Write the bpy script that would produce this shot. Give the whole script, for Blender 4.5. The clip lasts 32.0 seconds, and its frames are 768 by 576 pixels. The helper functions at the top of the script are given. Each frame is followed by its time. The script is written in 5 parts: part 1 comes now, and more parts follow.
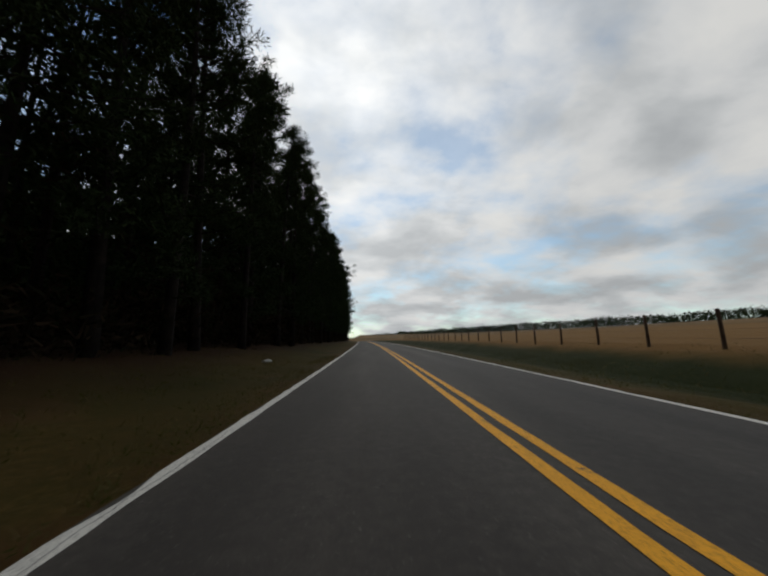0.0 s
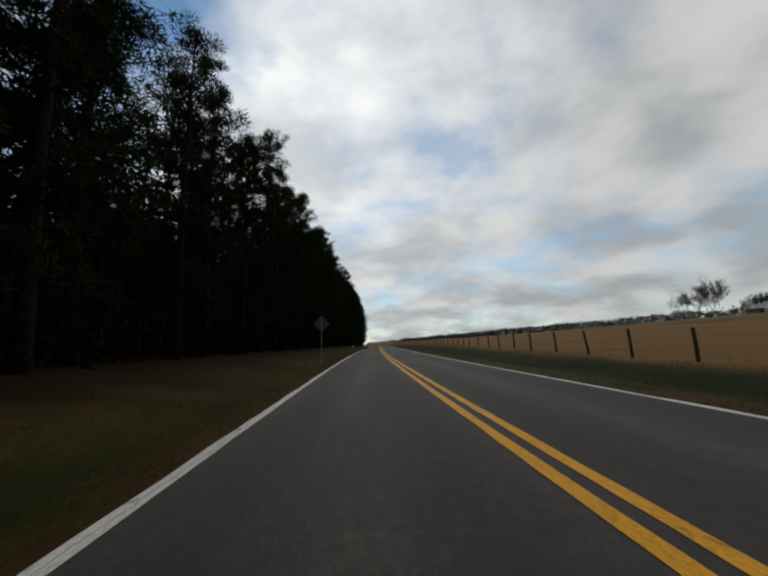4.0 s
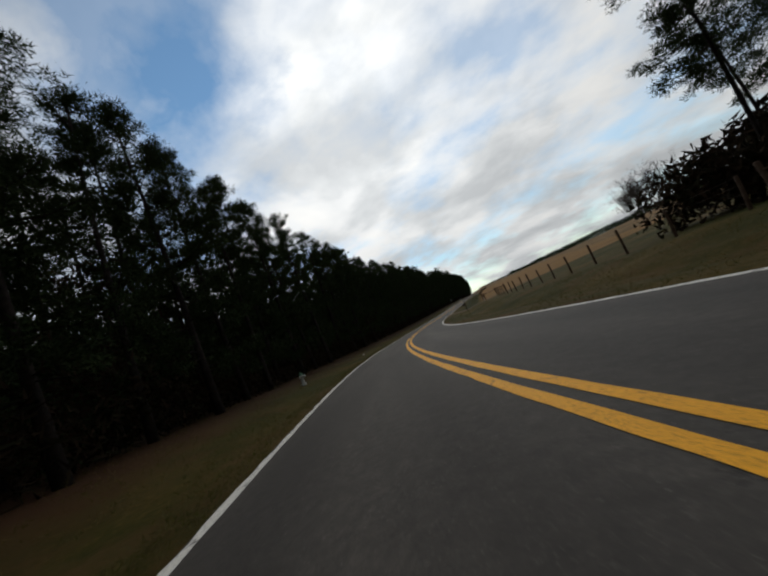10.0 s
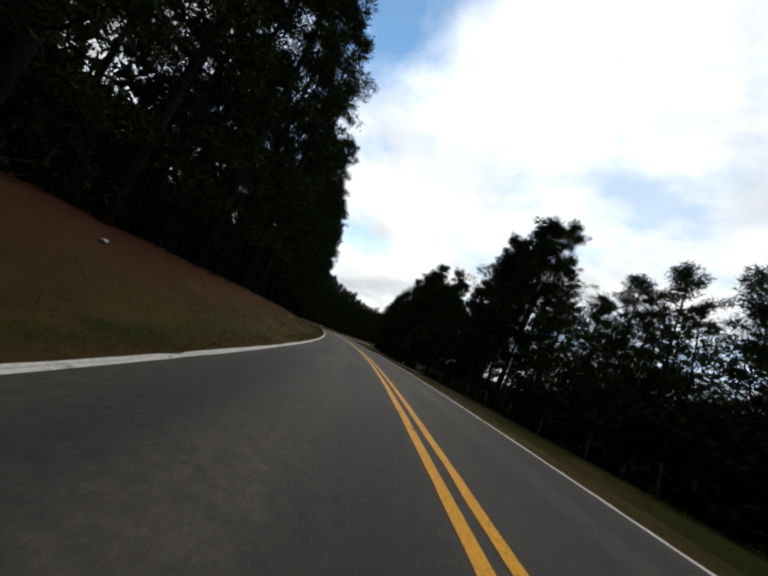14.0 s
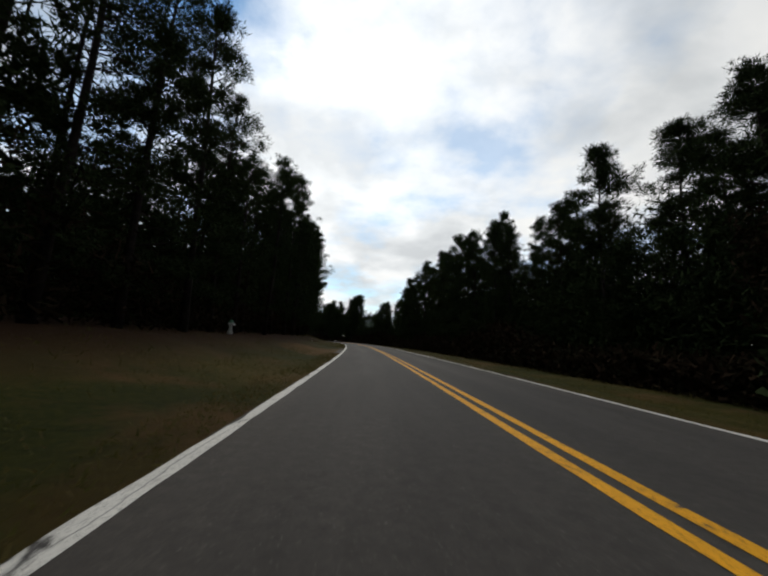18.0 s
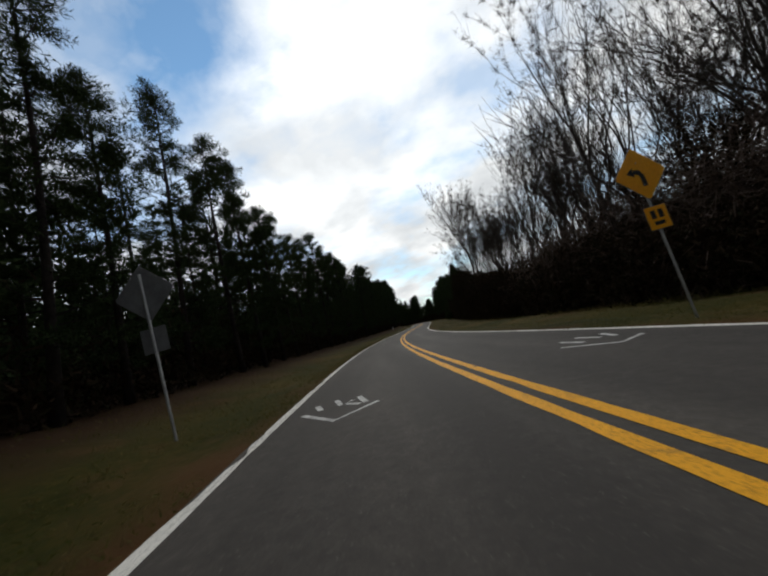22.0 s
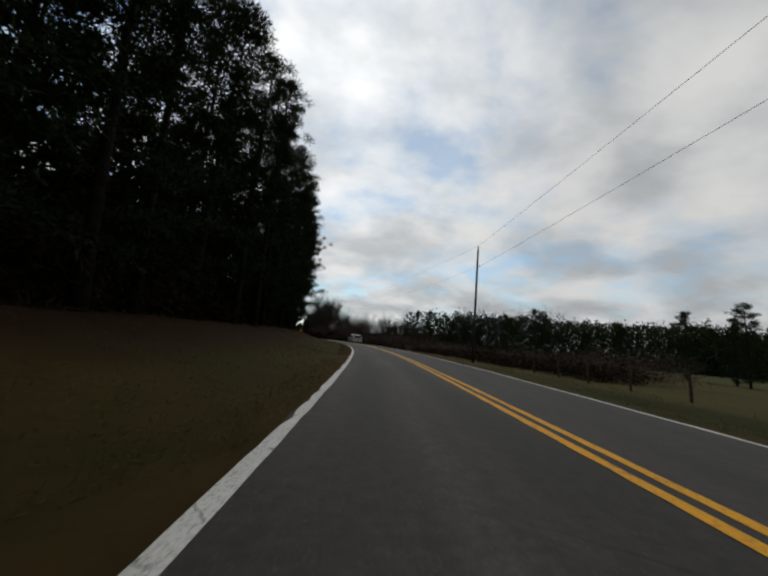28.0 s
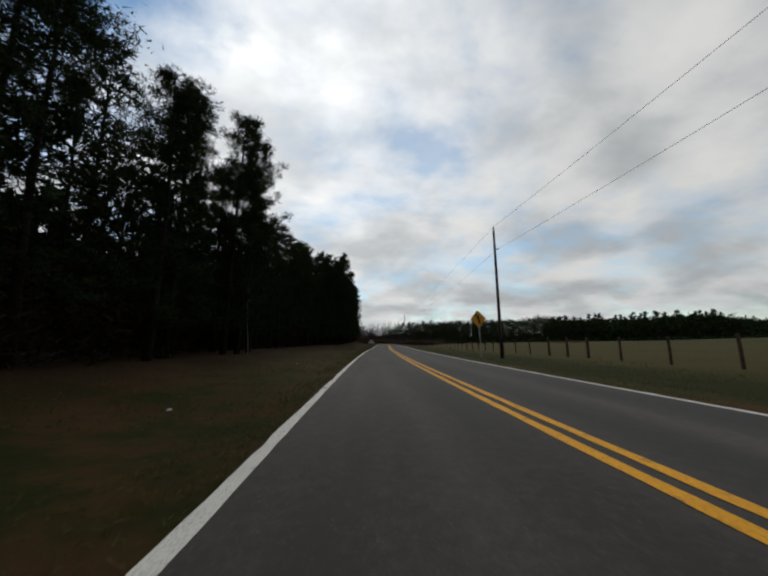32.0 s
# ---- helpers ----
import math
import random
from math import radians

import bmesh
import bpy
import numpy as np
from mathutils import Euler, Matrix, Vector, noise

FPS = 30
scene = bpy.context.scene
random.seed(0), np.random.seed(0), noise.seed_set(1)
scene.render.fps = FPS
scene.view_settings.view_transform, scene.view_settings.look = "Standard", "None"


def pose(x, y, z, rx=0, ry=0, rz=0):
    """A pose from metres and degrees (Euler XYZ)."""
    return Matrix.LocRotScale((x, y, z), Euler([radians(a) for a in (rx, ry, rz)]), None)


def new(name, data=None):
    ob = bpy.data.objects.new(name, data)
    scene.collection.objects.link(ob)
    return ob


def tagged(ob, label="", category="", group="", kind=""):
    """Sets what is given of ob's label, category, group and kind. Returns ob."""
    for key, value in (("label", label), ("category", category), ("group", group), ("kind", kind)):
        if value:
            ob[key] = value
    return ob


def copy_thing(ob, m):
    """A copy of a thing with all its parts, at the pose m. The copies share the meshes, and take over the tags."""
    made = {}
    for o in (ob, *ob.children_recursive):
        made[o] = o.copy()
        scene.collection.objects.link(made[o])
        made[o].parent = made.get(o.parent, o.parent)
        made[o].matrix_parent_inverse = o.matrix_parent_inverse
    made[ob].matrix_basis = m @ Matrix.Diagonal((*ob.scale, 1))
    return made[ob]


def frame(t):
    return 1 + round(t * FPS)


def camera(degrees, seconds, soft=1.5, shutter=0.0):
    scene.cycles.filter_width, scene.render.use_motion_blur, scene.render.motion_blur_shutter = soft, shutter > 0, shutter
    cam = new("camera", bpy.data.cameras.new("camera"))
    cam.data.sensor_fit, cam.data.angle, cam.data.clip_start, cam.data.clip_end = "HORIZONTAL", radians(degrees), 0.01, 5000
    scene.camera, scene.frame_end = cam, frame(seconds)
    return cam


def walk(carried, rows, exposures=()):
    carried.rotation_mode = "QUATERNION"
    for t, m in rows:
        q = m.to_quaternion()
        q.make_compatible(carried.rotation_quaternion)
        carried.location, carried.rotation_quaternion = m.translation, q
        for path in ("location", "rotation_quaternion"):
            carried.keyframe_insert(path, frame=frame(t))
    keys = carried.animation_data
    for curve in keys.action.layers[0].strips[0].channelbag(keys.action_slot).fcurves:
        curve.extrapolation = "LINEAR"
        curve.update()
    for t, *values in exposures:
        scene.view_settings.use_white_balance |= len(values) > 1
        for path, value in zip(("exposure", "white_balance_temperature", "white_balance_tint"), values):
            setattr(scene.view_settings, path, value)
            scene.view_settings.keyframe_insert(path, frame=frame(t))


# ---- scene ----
FOV = 100.25
cam = camera(FOV, 32.0, soft=2.3, shutter=0.04)

# ---- road line: bend in 1/km every 20 m, grade in percent every 60 m, from s = -260 m ----
BEND = [0.00, 0.00, 0.00, -0.00, -0.01, -0.04, -0.07, -0.11, -0.15, -0.22, -0.36, -0.49, -0.49, -0.31, -0.03, 0.43, 0.86, 1.02, 0.78, 0.23, -0.28, 0.06, 2.15, 5.63, 7.65, 5.59, 2.03, -0.17, -1.83, -3.60, -4.82, -4.72, -3.29, -1.92, -1.32, -0.44, 0.92, 2.65, 4.10, 3.78, 1.56, -0.89, -3.50, -5.42, -5.76, -4.48, -2.55, -0.82, 0.14, 0.73, 1.09, 1.20, 1.21, 1.16, 1.10]
GRADE = [-0.12, -0.18, -0.34, -0.70, -1.22, -1.45, -1.68, -0.91, 1.41, 1.14, 0.55, -0.00, 0.45, 1.36, 0.48, -0.11, -0.19, 0.37, 0.25]
S = np.arange(-260.0, 830.0, 2.0)


def _road():
    bend = np.interp(S, np.arange(-260, 840, 20.0), BEND) * 1e-3
    grade = np.interp(S, np.arange(-260, 860, 60.0), GRADE) * 1e-2
    i0 = int(np.searchsorted(S, 0.0))

    def run(a):
        a = np.r_[0, np.cumsum(a[1:] + a[:-1])]
        return a - a[i0]
    turn = run(bend)
    return turn, run(np.sin(turn)), run(-np.cos(turn)), run(grade)


TURN, RX, RY, RZ = _road()


def road_at(s, d):
    """World x, y and road height at s metres along the road and d metres to its field side."""
    a = np.interp(s, S, TURN)
    return np.interp(s, S, RX) + d * np.cos(a), np.interp(s, S, RY) + d * np.sin(a), np.interp(s, S, RZ)


# seconds, x, y, z, yaw, pitch, roll
PATH = [
    (0.0, -1.56, -0.00, 1.11, -2.49, 9.42, -0.89),
    (0.5, -1.58, -11.85, 0.95, -2.95, 9.54, -0.63),
    (1.0, -1.63, -23.72, 0.78, -3.30, 9.66, -0.32),
    (1.5, -1.66, -35.61, 0.61, -3.46, 9.77, -0.10),
    (2.0, -1.65, -47.52, 0.44, -3.38, 9.88, -0.06),
    (2.5, -1.56, -59.46, 0.26, -3.06, 10.04, -0.36),
    (3.0, -1.33, -71.42, 0.07, -2.55, 10.25, -0.96),
    (3.5, -0.97, -83.39, -0.12, -1.94, 10.46, -1.70),
    (4.0, -0.48, -95.37, -0.32, -1.37, 10.61, -2.46),
    (4.5, 0.10, -107.39, -0.52, -0.93, 10.64, -3.07),
    (5.0, 0.73, -119.46, -0.71, -0.76, 10.49, -3.38),
    (5.5, 1.34, -131.59, -0.89, -0.82, 10.04, -3.19),
    (6.0, 1.97, -143.78, -1.05, -1.15, 9.72, -3.34),
    (6.5, 2.66, -156.04, -1.20, -1.55, 10.13, -4.43),
    (7.0, 3.44, -168.36, -1.31, -1.75, 10.40, -6.71),
    (7.5, 4.53, -180.75, -1.35, -1.22, 9.67, -10.94),
    (8.0, 6.03, -193.20, -1.31, 0.57, 8.49, -16.13),
    (8.5, 8.20, -205.60, -1.19, 3.89, 6.82, -22.55),
    (9.0, 11.23, -217.79, -1.03, 8.42, 5.61, -27.22),
    (9.5, 15.15, -229.71, -0.94, 13.52, 6.32, -26.87),
    (10.0, 19.94, -241.28, -0.85, 18.26, 7.48, -22.72),
    (10.5, 25.40, -252.50, -0.65, 22.79, 7.99, -13.18),
    (11.0, 31.31, -263.45, -0.43, 25.97, 8.23, -3.39),
    (11.5, 37.59, -274.13, -0.25, 27.14, 8.08, 0.68),
    (12.0, 43.86, -284.78, -0.10, 27.17, 7.94, 3.04),
    (12.5, 49.74, -295.59, -0.00, 26.54, 8.34, 5.47),
    (13.0, 55.25, -306.54, 0.06, 25.20, 8.85, 8.69),
    (13.5, 60.30, -317.64, 0.10, 23.62, 9.17, 15.86),
    (14.0, 64.79, -328.92, 0.15, 21.14, 9.45, 21.56),
    (14.5, 68.68, -340.39, 0.22, 17.34, 9.75, 20.90),
    (15.0, 71.82, -352.04, 0.25, 13.22, 9.89, 18.88),
    (15.5, 74.27, -363.83, 0.25, 9.28, 9.88, 15.61),
    (16.0, 76.17, -375.68, 0.26, 6.08, 9.79, 11.91),
    (16.5, 77.68, -387.55, 0.30, 4.10, 9.67, 8.58),
    (17.0, 78.90, -399.40, 0.41, 3.21, 9.53, 5.74),
    (17.5, 79.93, -411.19, 0.40, 2.51, 9.43, 4.38),
    (18.0, 80.86, -422.94, 0.36, 1.94, 9.29, 3.21),
    (18.5, 81.76, -434.64, 0.41, 1.31, 8.99, 0.66),
    (19.0, 82.73, -446.28, 0.49, 1.14, 8.67, -2.06),
    (19.5, 83.90, -457.86, 0.54, 1.99, 8.51, -3.83),
    (20.0, 85.40, -469.36, 0.61, 3.38, 8.32, -6.04),
    (20.5, 87.40, -480.76, 0.71, 4.54, 7.87, -10.71),
    (21.0, 89.86, -492.11, 0.83, 6.34, 7.42, -14.76),
    (21.5, 92.59, -503.43, 0.98, 9.23, 7.01, -16.04),
    (22.0, 95.77, -514.64, 1.14, 12.38, 6.98, -13.76),
    (22.5, 99.45, -525.71, 1.27, 15.55, 7.97, -4.30),
    (23.0, 103.31, -536.72, 1.38, 17.62, 9.10, 6.00),
    (23.5, 107.15, -547.75, 1.45, 17.21, 9.54, 10.88),
    (24.0, 110.63, -558.90, 1.49, 15.33, 9.80, 13.74),
    (24.5, 113.23, -570.28, 1.52, 12.56, 10.28, 15.94),
    (25.0, 115.20, -581.74, 1.54, 9.41, 10.55, 17.36),
    (25.5, 116.79, -593.20, 1.63, 7.21, 10.08, 18.58),
    (26.0, 117.85, -604.71, 1.68, 4.84, 9.56, 18.91),
    (26.5, 118.42, -616.30, 1.61, 1.52, 9.58, 17.77),
    (27.0, 118.23, -627.93, 1.58, -1.73, 9.54, 14.92),
    (27.5, 117.40, -639.58, 1.59, -4.74, 9.44, 10.35),
    (28.0, 116.15, -651.22, 1.62, -7.24, 9.31, 5.18),
    (28.5, 114.67, -662.86, 1.65, -9.03, 9.18, 0.52),
    (29.0, 113.15, -674.51, 1.67, -10.04, 9.10, -2.52),
    (29.5, 111.70, -686.17, 1.67, -10.37, 9.03, -3.62),
    (30.0, 110.32, -697.86, 1.68, -10.32, 8.93, -3.52),
    (30.5, 108.94, -709.53, 1.70, -9.94, 8.88, -3.21),
    (31.0, 107.70, -721.22, 1.71, -9.27, 8.92, -2.67),
    (31.5, 106.65, -732.92, 1.72, -8.36, 9.12, -1.69),
    (32.0, 105.81, -744.62, 1.71, -7.26, 9.47, -0.87),
]
walk(cam, [(t, pose(x, y, z, 90 + p, 0, yaw) @ pose(0, 0, 0, 0, 0, r)) for t, x, y, z, yaw, p, r in PATH],
     exposures=[(0.0, -0.3), (2.0, -0.35), (5.0, -0.42), (8.0, -0.5), (9.0, -0.38), (10.0, -0.22), (11.0, 0.0), (12.0, 0.08), (13.0, 0.2), (14.5, 0.28), (17.0, 0.1), (20.0, 0.05), (23.0, 0.1), (25.0, 0.05), (26.5, -0.2), (30.0, -0.3), (32.0, -0.25)])

# ---- sky and sun: bright broken cloud, veiled sun ahead of the lens ----
SUN_EL, SUN_AZ = radians(40), radians(12)
SUN_DIR = Vector((-math.sin(SUN_AZ) * math.cos(SUN_EL), math.cos(SUN_AZ) * math.cos(SUN_EL), math.sin(SUN_EL)))


class Net:
    """A short hand for node trees."""

    def __init__(self, tree):
        self.t = tree
        tree.nodes.clear()

    def n(self, kind, **kw):
        node = self.t.nodes.new(kind)
        for k, v in kw.items():
            if k[0] == "i" and k[1:].isdigit():
                k = int(k[1:])
                if isinstance(v, bpy.types.NodeSocket):
                    self.t.links.new(v, node.inputs[k])
                else:
                    node.inputs[k].default_value = v
            elif k == "operation":
                node.operation = v
            elif k == "blend_type":
                node.blend_type = v
            elif k == "sky_type":
                node.sky_type = v
            elif k == "feature":
                node.feature = v
        return node

    def math(self, op, a, b=0.0, c=0.0):
        return self.n("ShaderNodeMath", operation=op, i0=a, i1=b, i2=c).outputs[0]

    def mix(self, f, a, b, blend="MIX"):
        m = self.n("ShaderNodeMixRGB", blend_type=blend, i0=f, i1=a, i2=b)
        return m.outputs[0]

    def noise(self, vec, scale, detail=4.0, rough=0.55, distort=0.0):
        m = self.n("ShaderNodeTexNoise")
        self.t.links.new(vec, m.inputs["Vector"])
        m.inputs["Scale"].default_value, m.inputs["Detail"].default_value = scale, detail
        m.inputs["Roughness"].default_value, m.inputs["Distortion"].default_value = rough, distort
        return m.outputs["Fac"]

    def ramp(self, f, *stops):
        m = self.n("ShaderNodeValToRGB", i0=f)
        e = m.color_ramp.elements
        while len(e) < len(stops):
            e.new(0.5)
        for el, (p, c) in zip(e, stops):
            el.position = p
            el.color = (c, c, c, 1) if isinstance(c, (int, float)) else (*c, 1)
        return m.outputs[0]


def make_world():
    w = bpy.data.worlds.new("world")
    scene.world = w
    w.use_nodes = True
    k = Net(w.node_tree)
    sky = k.n("ShaderNodeTexSky", sky_type="NISHITA")
    sky.sun_disc = False
    sky.dust_density, sky.ozone_density = 0.0, 3.0
    sky.sun_elevation, sky.sun_rotation = SUN_EL, -SUN_AZ
    blue = k.mix(1.0, sky.outputs[0], (0.142, 0.158, 0.143, 1), "MULTIPLY")
    d = k.n("ShaderNodeTexCoord").outputs["Generated"]
    sep = k.n("ShaderNodeSeparateXYZ", i0=d)
    z = k.math("MAXIMUM", sep.outputs[2], 0.0)
    over = k.math("ADD", z, 0.30)
    px, py = k.math("DIVIDE", sep.outputs[0], over), k.math("DIVIDE", sep.outputs[1], over)
    p = k.n("ShaderNodeCombineXYZ", i0=px, i1=k.math("MULTIPLY", py, 1.15), i2=4.1).outputs[0]
    big = k.noise(p, 1.7, 5.0, 0.5, 0.15)
    fine = k.noise(p, 5.0, 6.0, 0.55, 0.15)
    f = k.math("ADD", k.math("MULTIPLY", big, 0.7), k.math("MULTIPLY", fine, 0.3))
    toward = k.n("ShaderNodeVectorMath", operation="DOT_PRODUCT", i0=d, i1=tuple(SUN_DIR)).outputs["Value"]
    glow = k.math("POWER", k.math("MAXIMUM", toward, 0.0), 7.0)
    # the one large break in the cloud
    az, el = radians(47), radians(51)
    gap = (-math.sin(az) * math.cos(el), math.cos(az) * math.cos(el), math.sin(el))
    hole = k.n("ShaderNodeVectorMath", operation="DOT_PRODUCT", i0=d, i1=gap).outputs["Value"]
    hole = k.math("ADD", hole, k.math("MULTIPLY", k.math("SUBTRACT", fine, 0.5), 0.16))
    hole = k.ramp(hole, (0.940, 0.0), (0.992, 0.80))
    cover = k.math("SUBTRACT", k.ramp(f, (0.38, 0.42), (0.46, 0.78), (0.54, 1.0)), hole)
    shade = k.ramp(k.noise(p, 2.4, 5.0, 0.5, 0.2), (0.36, (0.61, 0.635, 0.652)), (0.46, (0.735, 0.76, 0.772)), (0.55, (0.895, 0.91, 0.912)), (0.66, (1.02, 1.02, 0.995)))
    side = k.ramp(k.math("MULTIPLY_ADD", toward, 0.5, 0.5), (0.15, 0.07), (0.72, 0.76))
    lit = k.math("ADD", side, k.math("MULTIPLY", glow, 0.62))
    cloud = k.mix(1.0, shade, k.n("ShaderNodeCombineXYZ", i0=lit, i1=lit, i2=lit).outputs[0], "MULTIPLY")
    col = k.mix(k.math("MAXIMUM", cover, 0.0), blue, cloud)
    bg = k.n("ShaderNodeBackground", i0=col, i1=1.0)
    k.n("ShaderNodeOutputWorld", i0=bg.outputs[0])


make_world()
sun = new("sun", bpy.data.lights.new("sun", "SUN"))
sun.data.energy, sun.data.angle, sun.data.color = 0.6, radians(14), (1.0, 0.90, 0.76)
sun.matrix_world = SUN_DIR.to_track_quat("Z", "Y").to_matrix().to_4x4()


# ---- materials ----
def material(name, build, rough=0.85, bump=None, spec=0.3, metal=0.0):
    """A material: build(net, object coordinates) gives the colour and, if it likes, a bump height."""
    m = bpy.data.materials.new(name)
    m.use_nodes = True
    k = Net(m.node_tree)
    tc = k.n("ShaderNodeTexCoord").outputs["Object"]
    got = build(k, tc)
    col, height = got if isinstance(got, tuple) else (got, None)
    b = k.n("ShaderNodeBsdfPrincipled")
    k.t.links.new(col, b.inputs["Base Color"])
    if isinstance(rough, (int, float)):
        b.inputs["Roughness"].default_value = rough
    b.inputs["Specular IOR Level"].default_value = spec
    b.inputs["Metallic"].default_value = metal
    if height is not None:
        bp = k.n("ShaderNodeBump")
        bp.inputs["Strength"].default_value, bp.inputs["Distance"].default_value = bump or (0.5, 0.02)
        k.t.links.new(height, bp.inputs["Height"])
        k.t.links.new(bp.outputs[0], b.inputs["Normal"])
    k.n("ShaderNodeOutputMaterial", i0=b.outputs[0])
    return m


def two_tone(a, b, scale, fine=None, lo=0.38, hi=0.62):
    """Two colours mottled at a large and a fine scale."""
    def build(k, tc):
        f = k.ramp(k.noise(tc, scale, 5.0), (lo, 0.0), (hi, 1.0))
        c = k.mix(f, (*a, 1), (*b, 1))
        g = k.noise(tc, fine or scale * 9, 3.0)
        return k.mix(k.math("MULTIPLY", g, 0.7), c, k.mix(1.0, c, (0.45, 0.43, 0.4, 1), "MULTIPLY")), g
    return build


def island(colors, seed_scale=1.0):
    """Colour that differs from leaf to leaf."""
    def build(k, tc):
        r = k.n("ShaderNodeNewGeometry").outputs["Random Per Island"]
        f = k.noise(tc, 0.35, 3.0)
        return k.ramp(k.math("ADD", k.math("MULTIPLY", r, 0.6), k.math("MULTIPLY", f, 0.4)), *[(0.2 + 0.6 * i / (len(colors) - 1), c) for i, c in enumerate(colors)])
    return build


def uv(k):
    m = k.n("ShaderNodeUVMap")
    return m.outputs[0]


def asphalt_build(k, tc):
    q = k.n("ShaderNodeSeparateXYZ", i0=uv(k))
    lane = k.math("ABSOLUTE", q.outputs[1])
    wheel = k.math("MULTIPLY", k.math("COSINE", k.math("MULTIPLY", lane, 3.6)), 0.5)
    stretch = k.n("ShaderNodeCombineXYZ", i0=k.math("MULTIPLY", q.outputs[0], 0.12), i1=q.outputs[1]).outputs[0]
    big = k.noise(stretch, 0.9, 5.0)
    grit = k.noise(tc, 42.0, 4.0, 0.75)
    mid = k.noise(tc, 9.0, 4.0)
    f = k.math("ADD", k.math("MULTIPLY", big, 0.55), k.math("ADD", k.math("MULTIPLY", mid, 0.3), k.math("MULTIPLY", wheel, 0.08)))
    c = k.ramp(f, (0.33, (0.032, 0.0275, 0.0232)), (0.47, (0.052, 0.0453, 0.0382)), (0.60, (0.084, 0.0735, 0.0615)))
    c = k.mix(k.ramp(grit, (0.30, 0.55), (0.55, 0.0)), c, (0.022, 0.021, 0.020, 1))
    c = k.mix(k.ramp(grit, (0.62, 0.0), (0.72, 0.6)), c, (0.22, 0.205, 0.185, 1))
    for s0, d0, long, size in ((313.4, -0.6, 0.45, 0.16), (411.7, -1.6, 0.12, 0.5), (352.0, -1.6, 0.6, 0.5), (467.0, -1.3, 0.5, 0.25), (731.0, -1.0, 0.5, 0.3), (132.0, -1.9, 0.6, 0.3)):
        e1 = k.math("DIVIDE", k.math("SUBTRACT", q.outputs[0], s0), long)
        e2 = k.math("DIVIDE", k.math("SUBTRACT", q.outputs[1], d0), size)
        r2 = k.math("ADD", k.math("ADD", k.math("MULTIPLY", e1, e1), k.math("MULTIPLY", e2, e2)), k.math("MULTIPLY", mid, 1.2))
        c = k.mix(k.ramp(k.math("MULTIPLY", r2, 0.5), (0.35, 0.6), (0.85, 0.0)), c, (0.016, 0.015, 0.014, 1))
    wob = k.noise(uv(k), 0.8, 6.0, 0.7)
    crackv = k.n("ShaderNodeTexVoronoi", feature="DISTANCE_TO_EDGE")
    warped = k.n("ShaderNodeVectorMath", operation="ADD", i0=uv(k), i1=k.n("ShaderNodeCombineXYZ", i0=wob, i1=k.math("MULTIPLY", wob, 2.0)).outputs[0]).outputs[0]
    k.t.links.new(warped, crackv.inputs["Vector"])
    crackv.inputs["Scale"].default_value = 0.16
    crack = k.math("MULTIPLY", k.ramp(crackv.outputs["Distance"], (0.0, 1.0), (0.004, 0.0)), k.ramp(k.noise(uv(k), 0.11, 2.0), (0.58, 0.0), (0.64, 0.85)))
    c = k.mix(crack, c, (0.012, 0.011, 0.011, 1))
    return c, k.math("SUBTRACT", grit, k.math("MULTIPLY", crack, 2.0))


def paint_build(tone, worn, split=None):
    def build(k, tc):
        grit = k.noise(tc, 55.0, 3.0, 0.7)
        wear = k.noise(uv(k), 2.2, 7.0, 0.72, 0.4)
        c = k.mix(k.noise(tc, 2.5, 4.0), (*tone, 1), (*[v * 0.72 for v in tone], 1))
        c = k.mix(k.ramp(grit, (0.36, 0.75), (0.48, 0.0)), c, (*[v * 0.22 for v in tone], 1))
        gone = k.ramp(k.math("ADD", k.math("MULTIPLY", wear, 0.8), k.math("MULTIPLY", grit, 0.2)), (worn, 0.0), (worn + 0.03, 1.0))
        v = k.n("ShaderNodeTexVoronoi", feature="DISTANCE_TO_EDGE")
        k.t.links.new(k.n("ShaderNodeVectorMath", operation="ADD", i0=uv(k), i1=k.n("ShaderNodeCombineXYZ", i0=wear, i1=wear).outputs[0]).outputs[0], v.inputs["Vector"])
        v.inputs["Scale"].default_value = 1.3
        crack = k.math("MULTIPLY", k.ramp(v.outputs["Distance"], (0.0, 1.0), (0.012, 0.0)), k.ramp(k.noise(uv(k), 0.35, 2.0), (0.48, 0.0), (0.56, 0.9)))
        if split is not None:
            # a long crack that wanders inside the line
            off = k.math("ADD", k.math("SUBTRACT", k.n("ShaderNodeSeparateXYZ", i0=uv(k)).outputs[1], split), k.math("MULTIPLY", k.math("SUBTRACT", k.noise(uv(k), 1.1, 5.0, 0.65), 0.5), 0.22))
            seam = k.ramp(k.math("ABSOLUTE", off), (0.002, 1.0), (0.005, 0.0))
            crack = k.math("MAXIMUM", crack, k.math("MULTIPLY", seam, k.ramp(k.noise(uv(k), 0.06, 2.0), (0.53, 0.0), (0.56, 1.0))))
        return k.mix(k.math("MAXIMUM", gone, crack), c, (0.045, 0.042, 0.04, 1)), grit
    return build


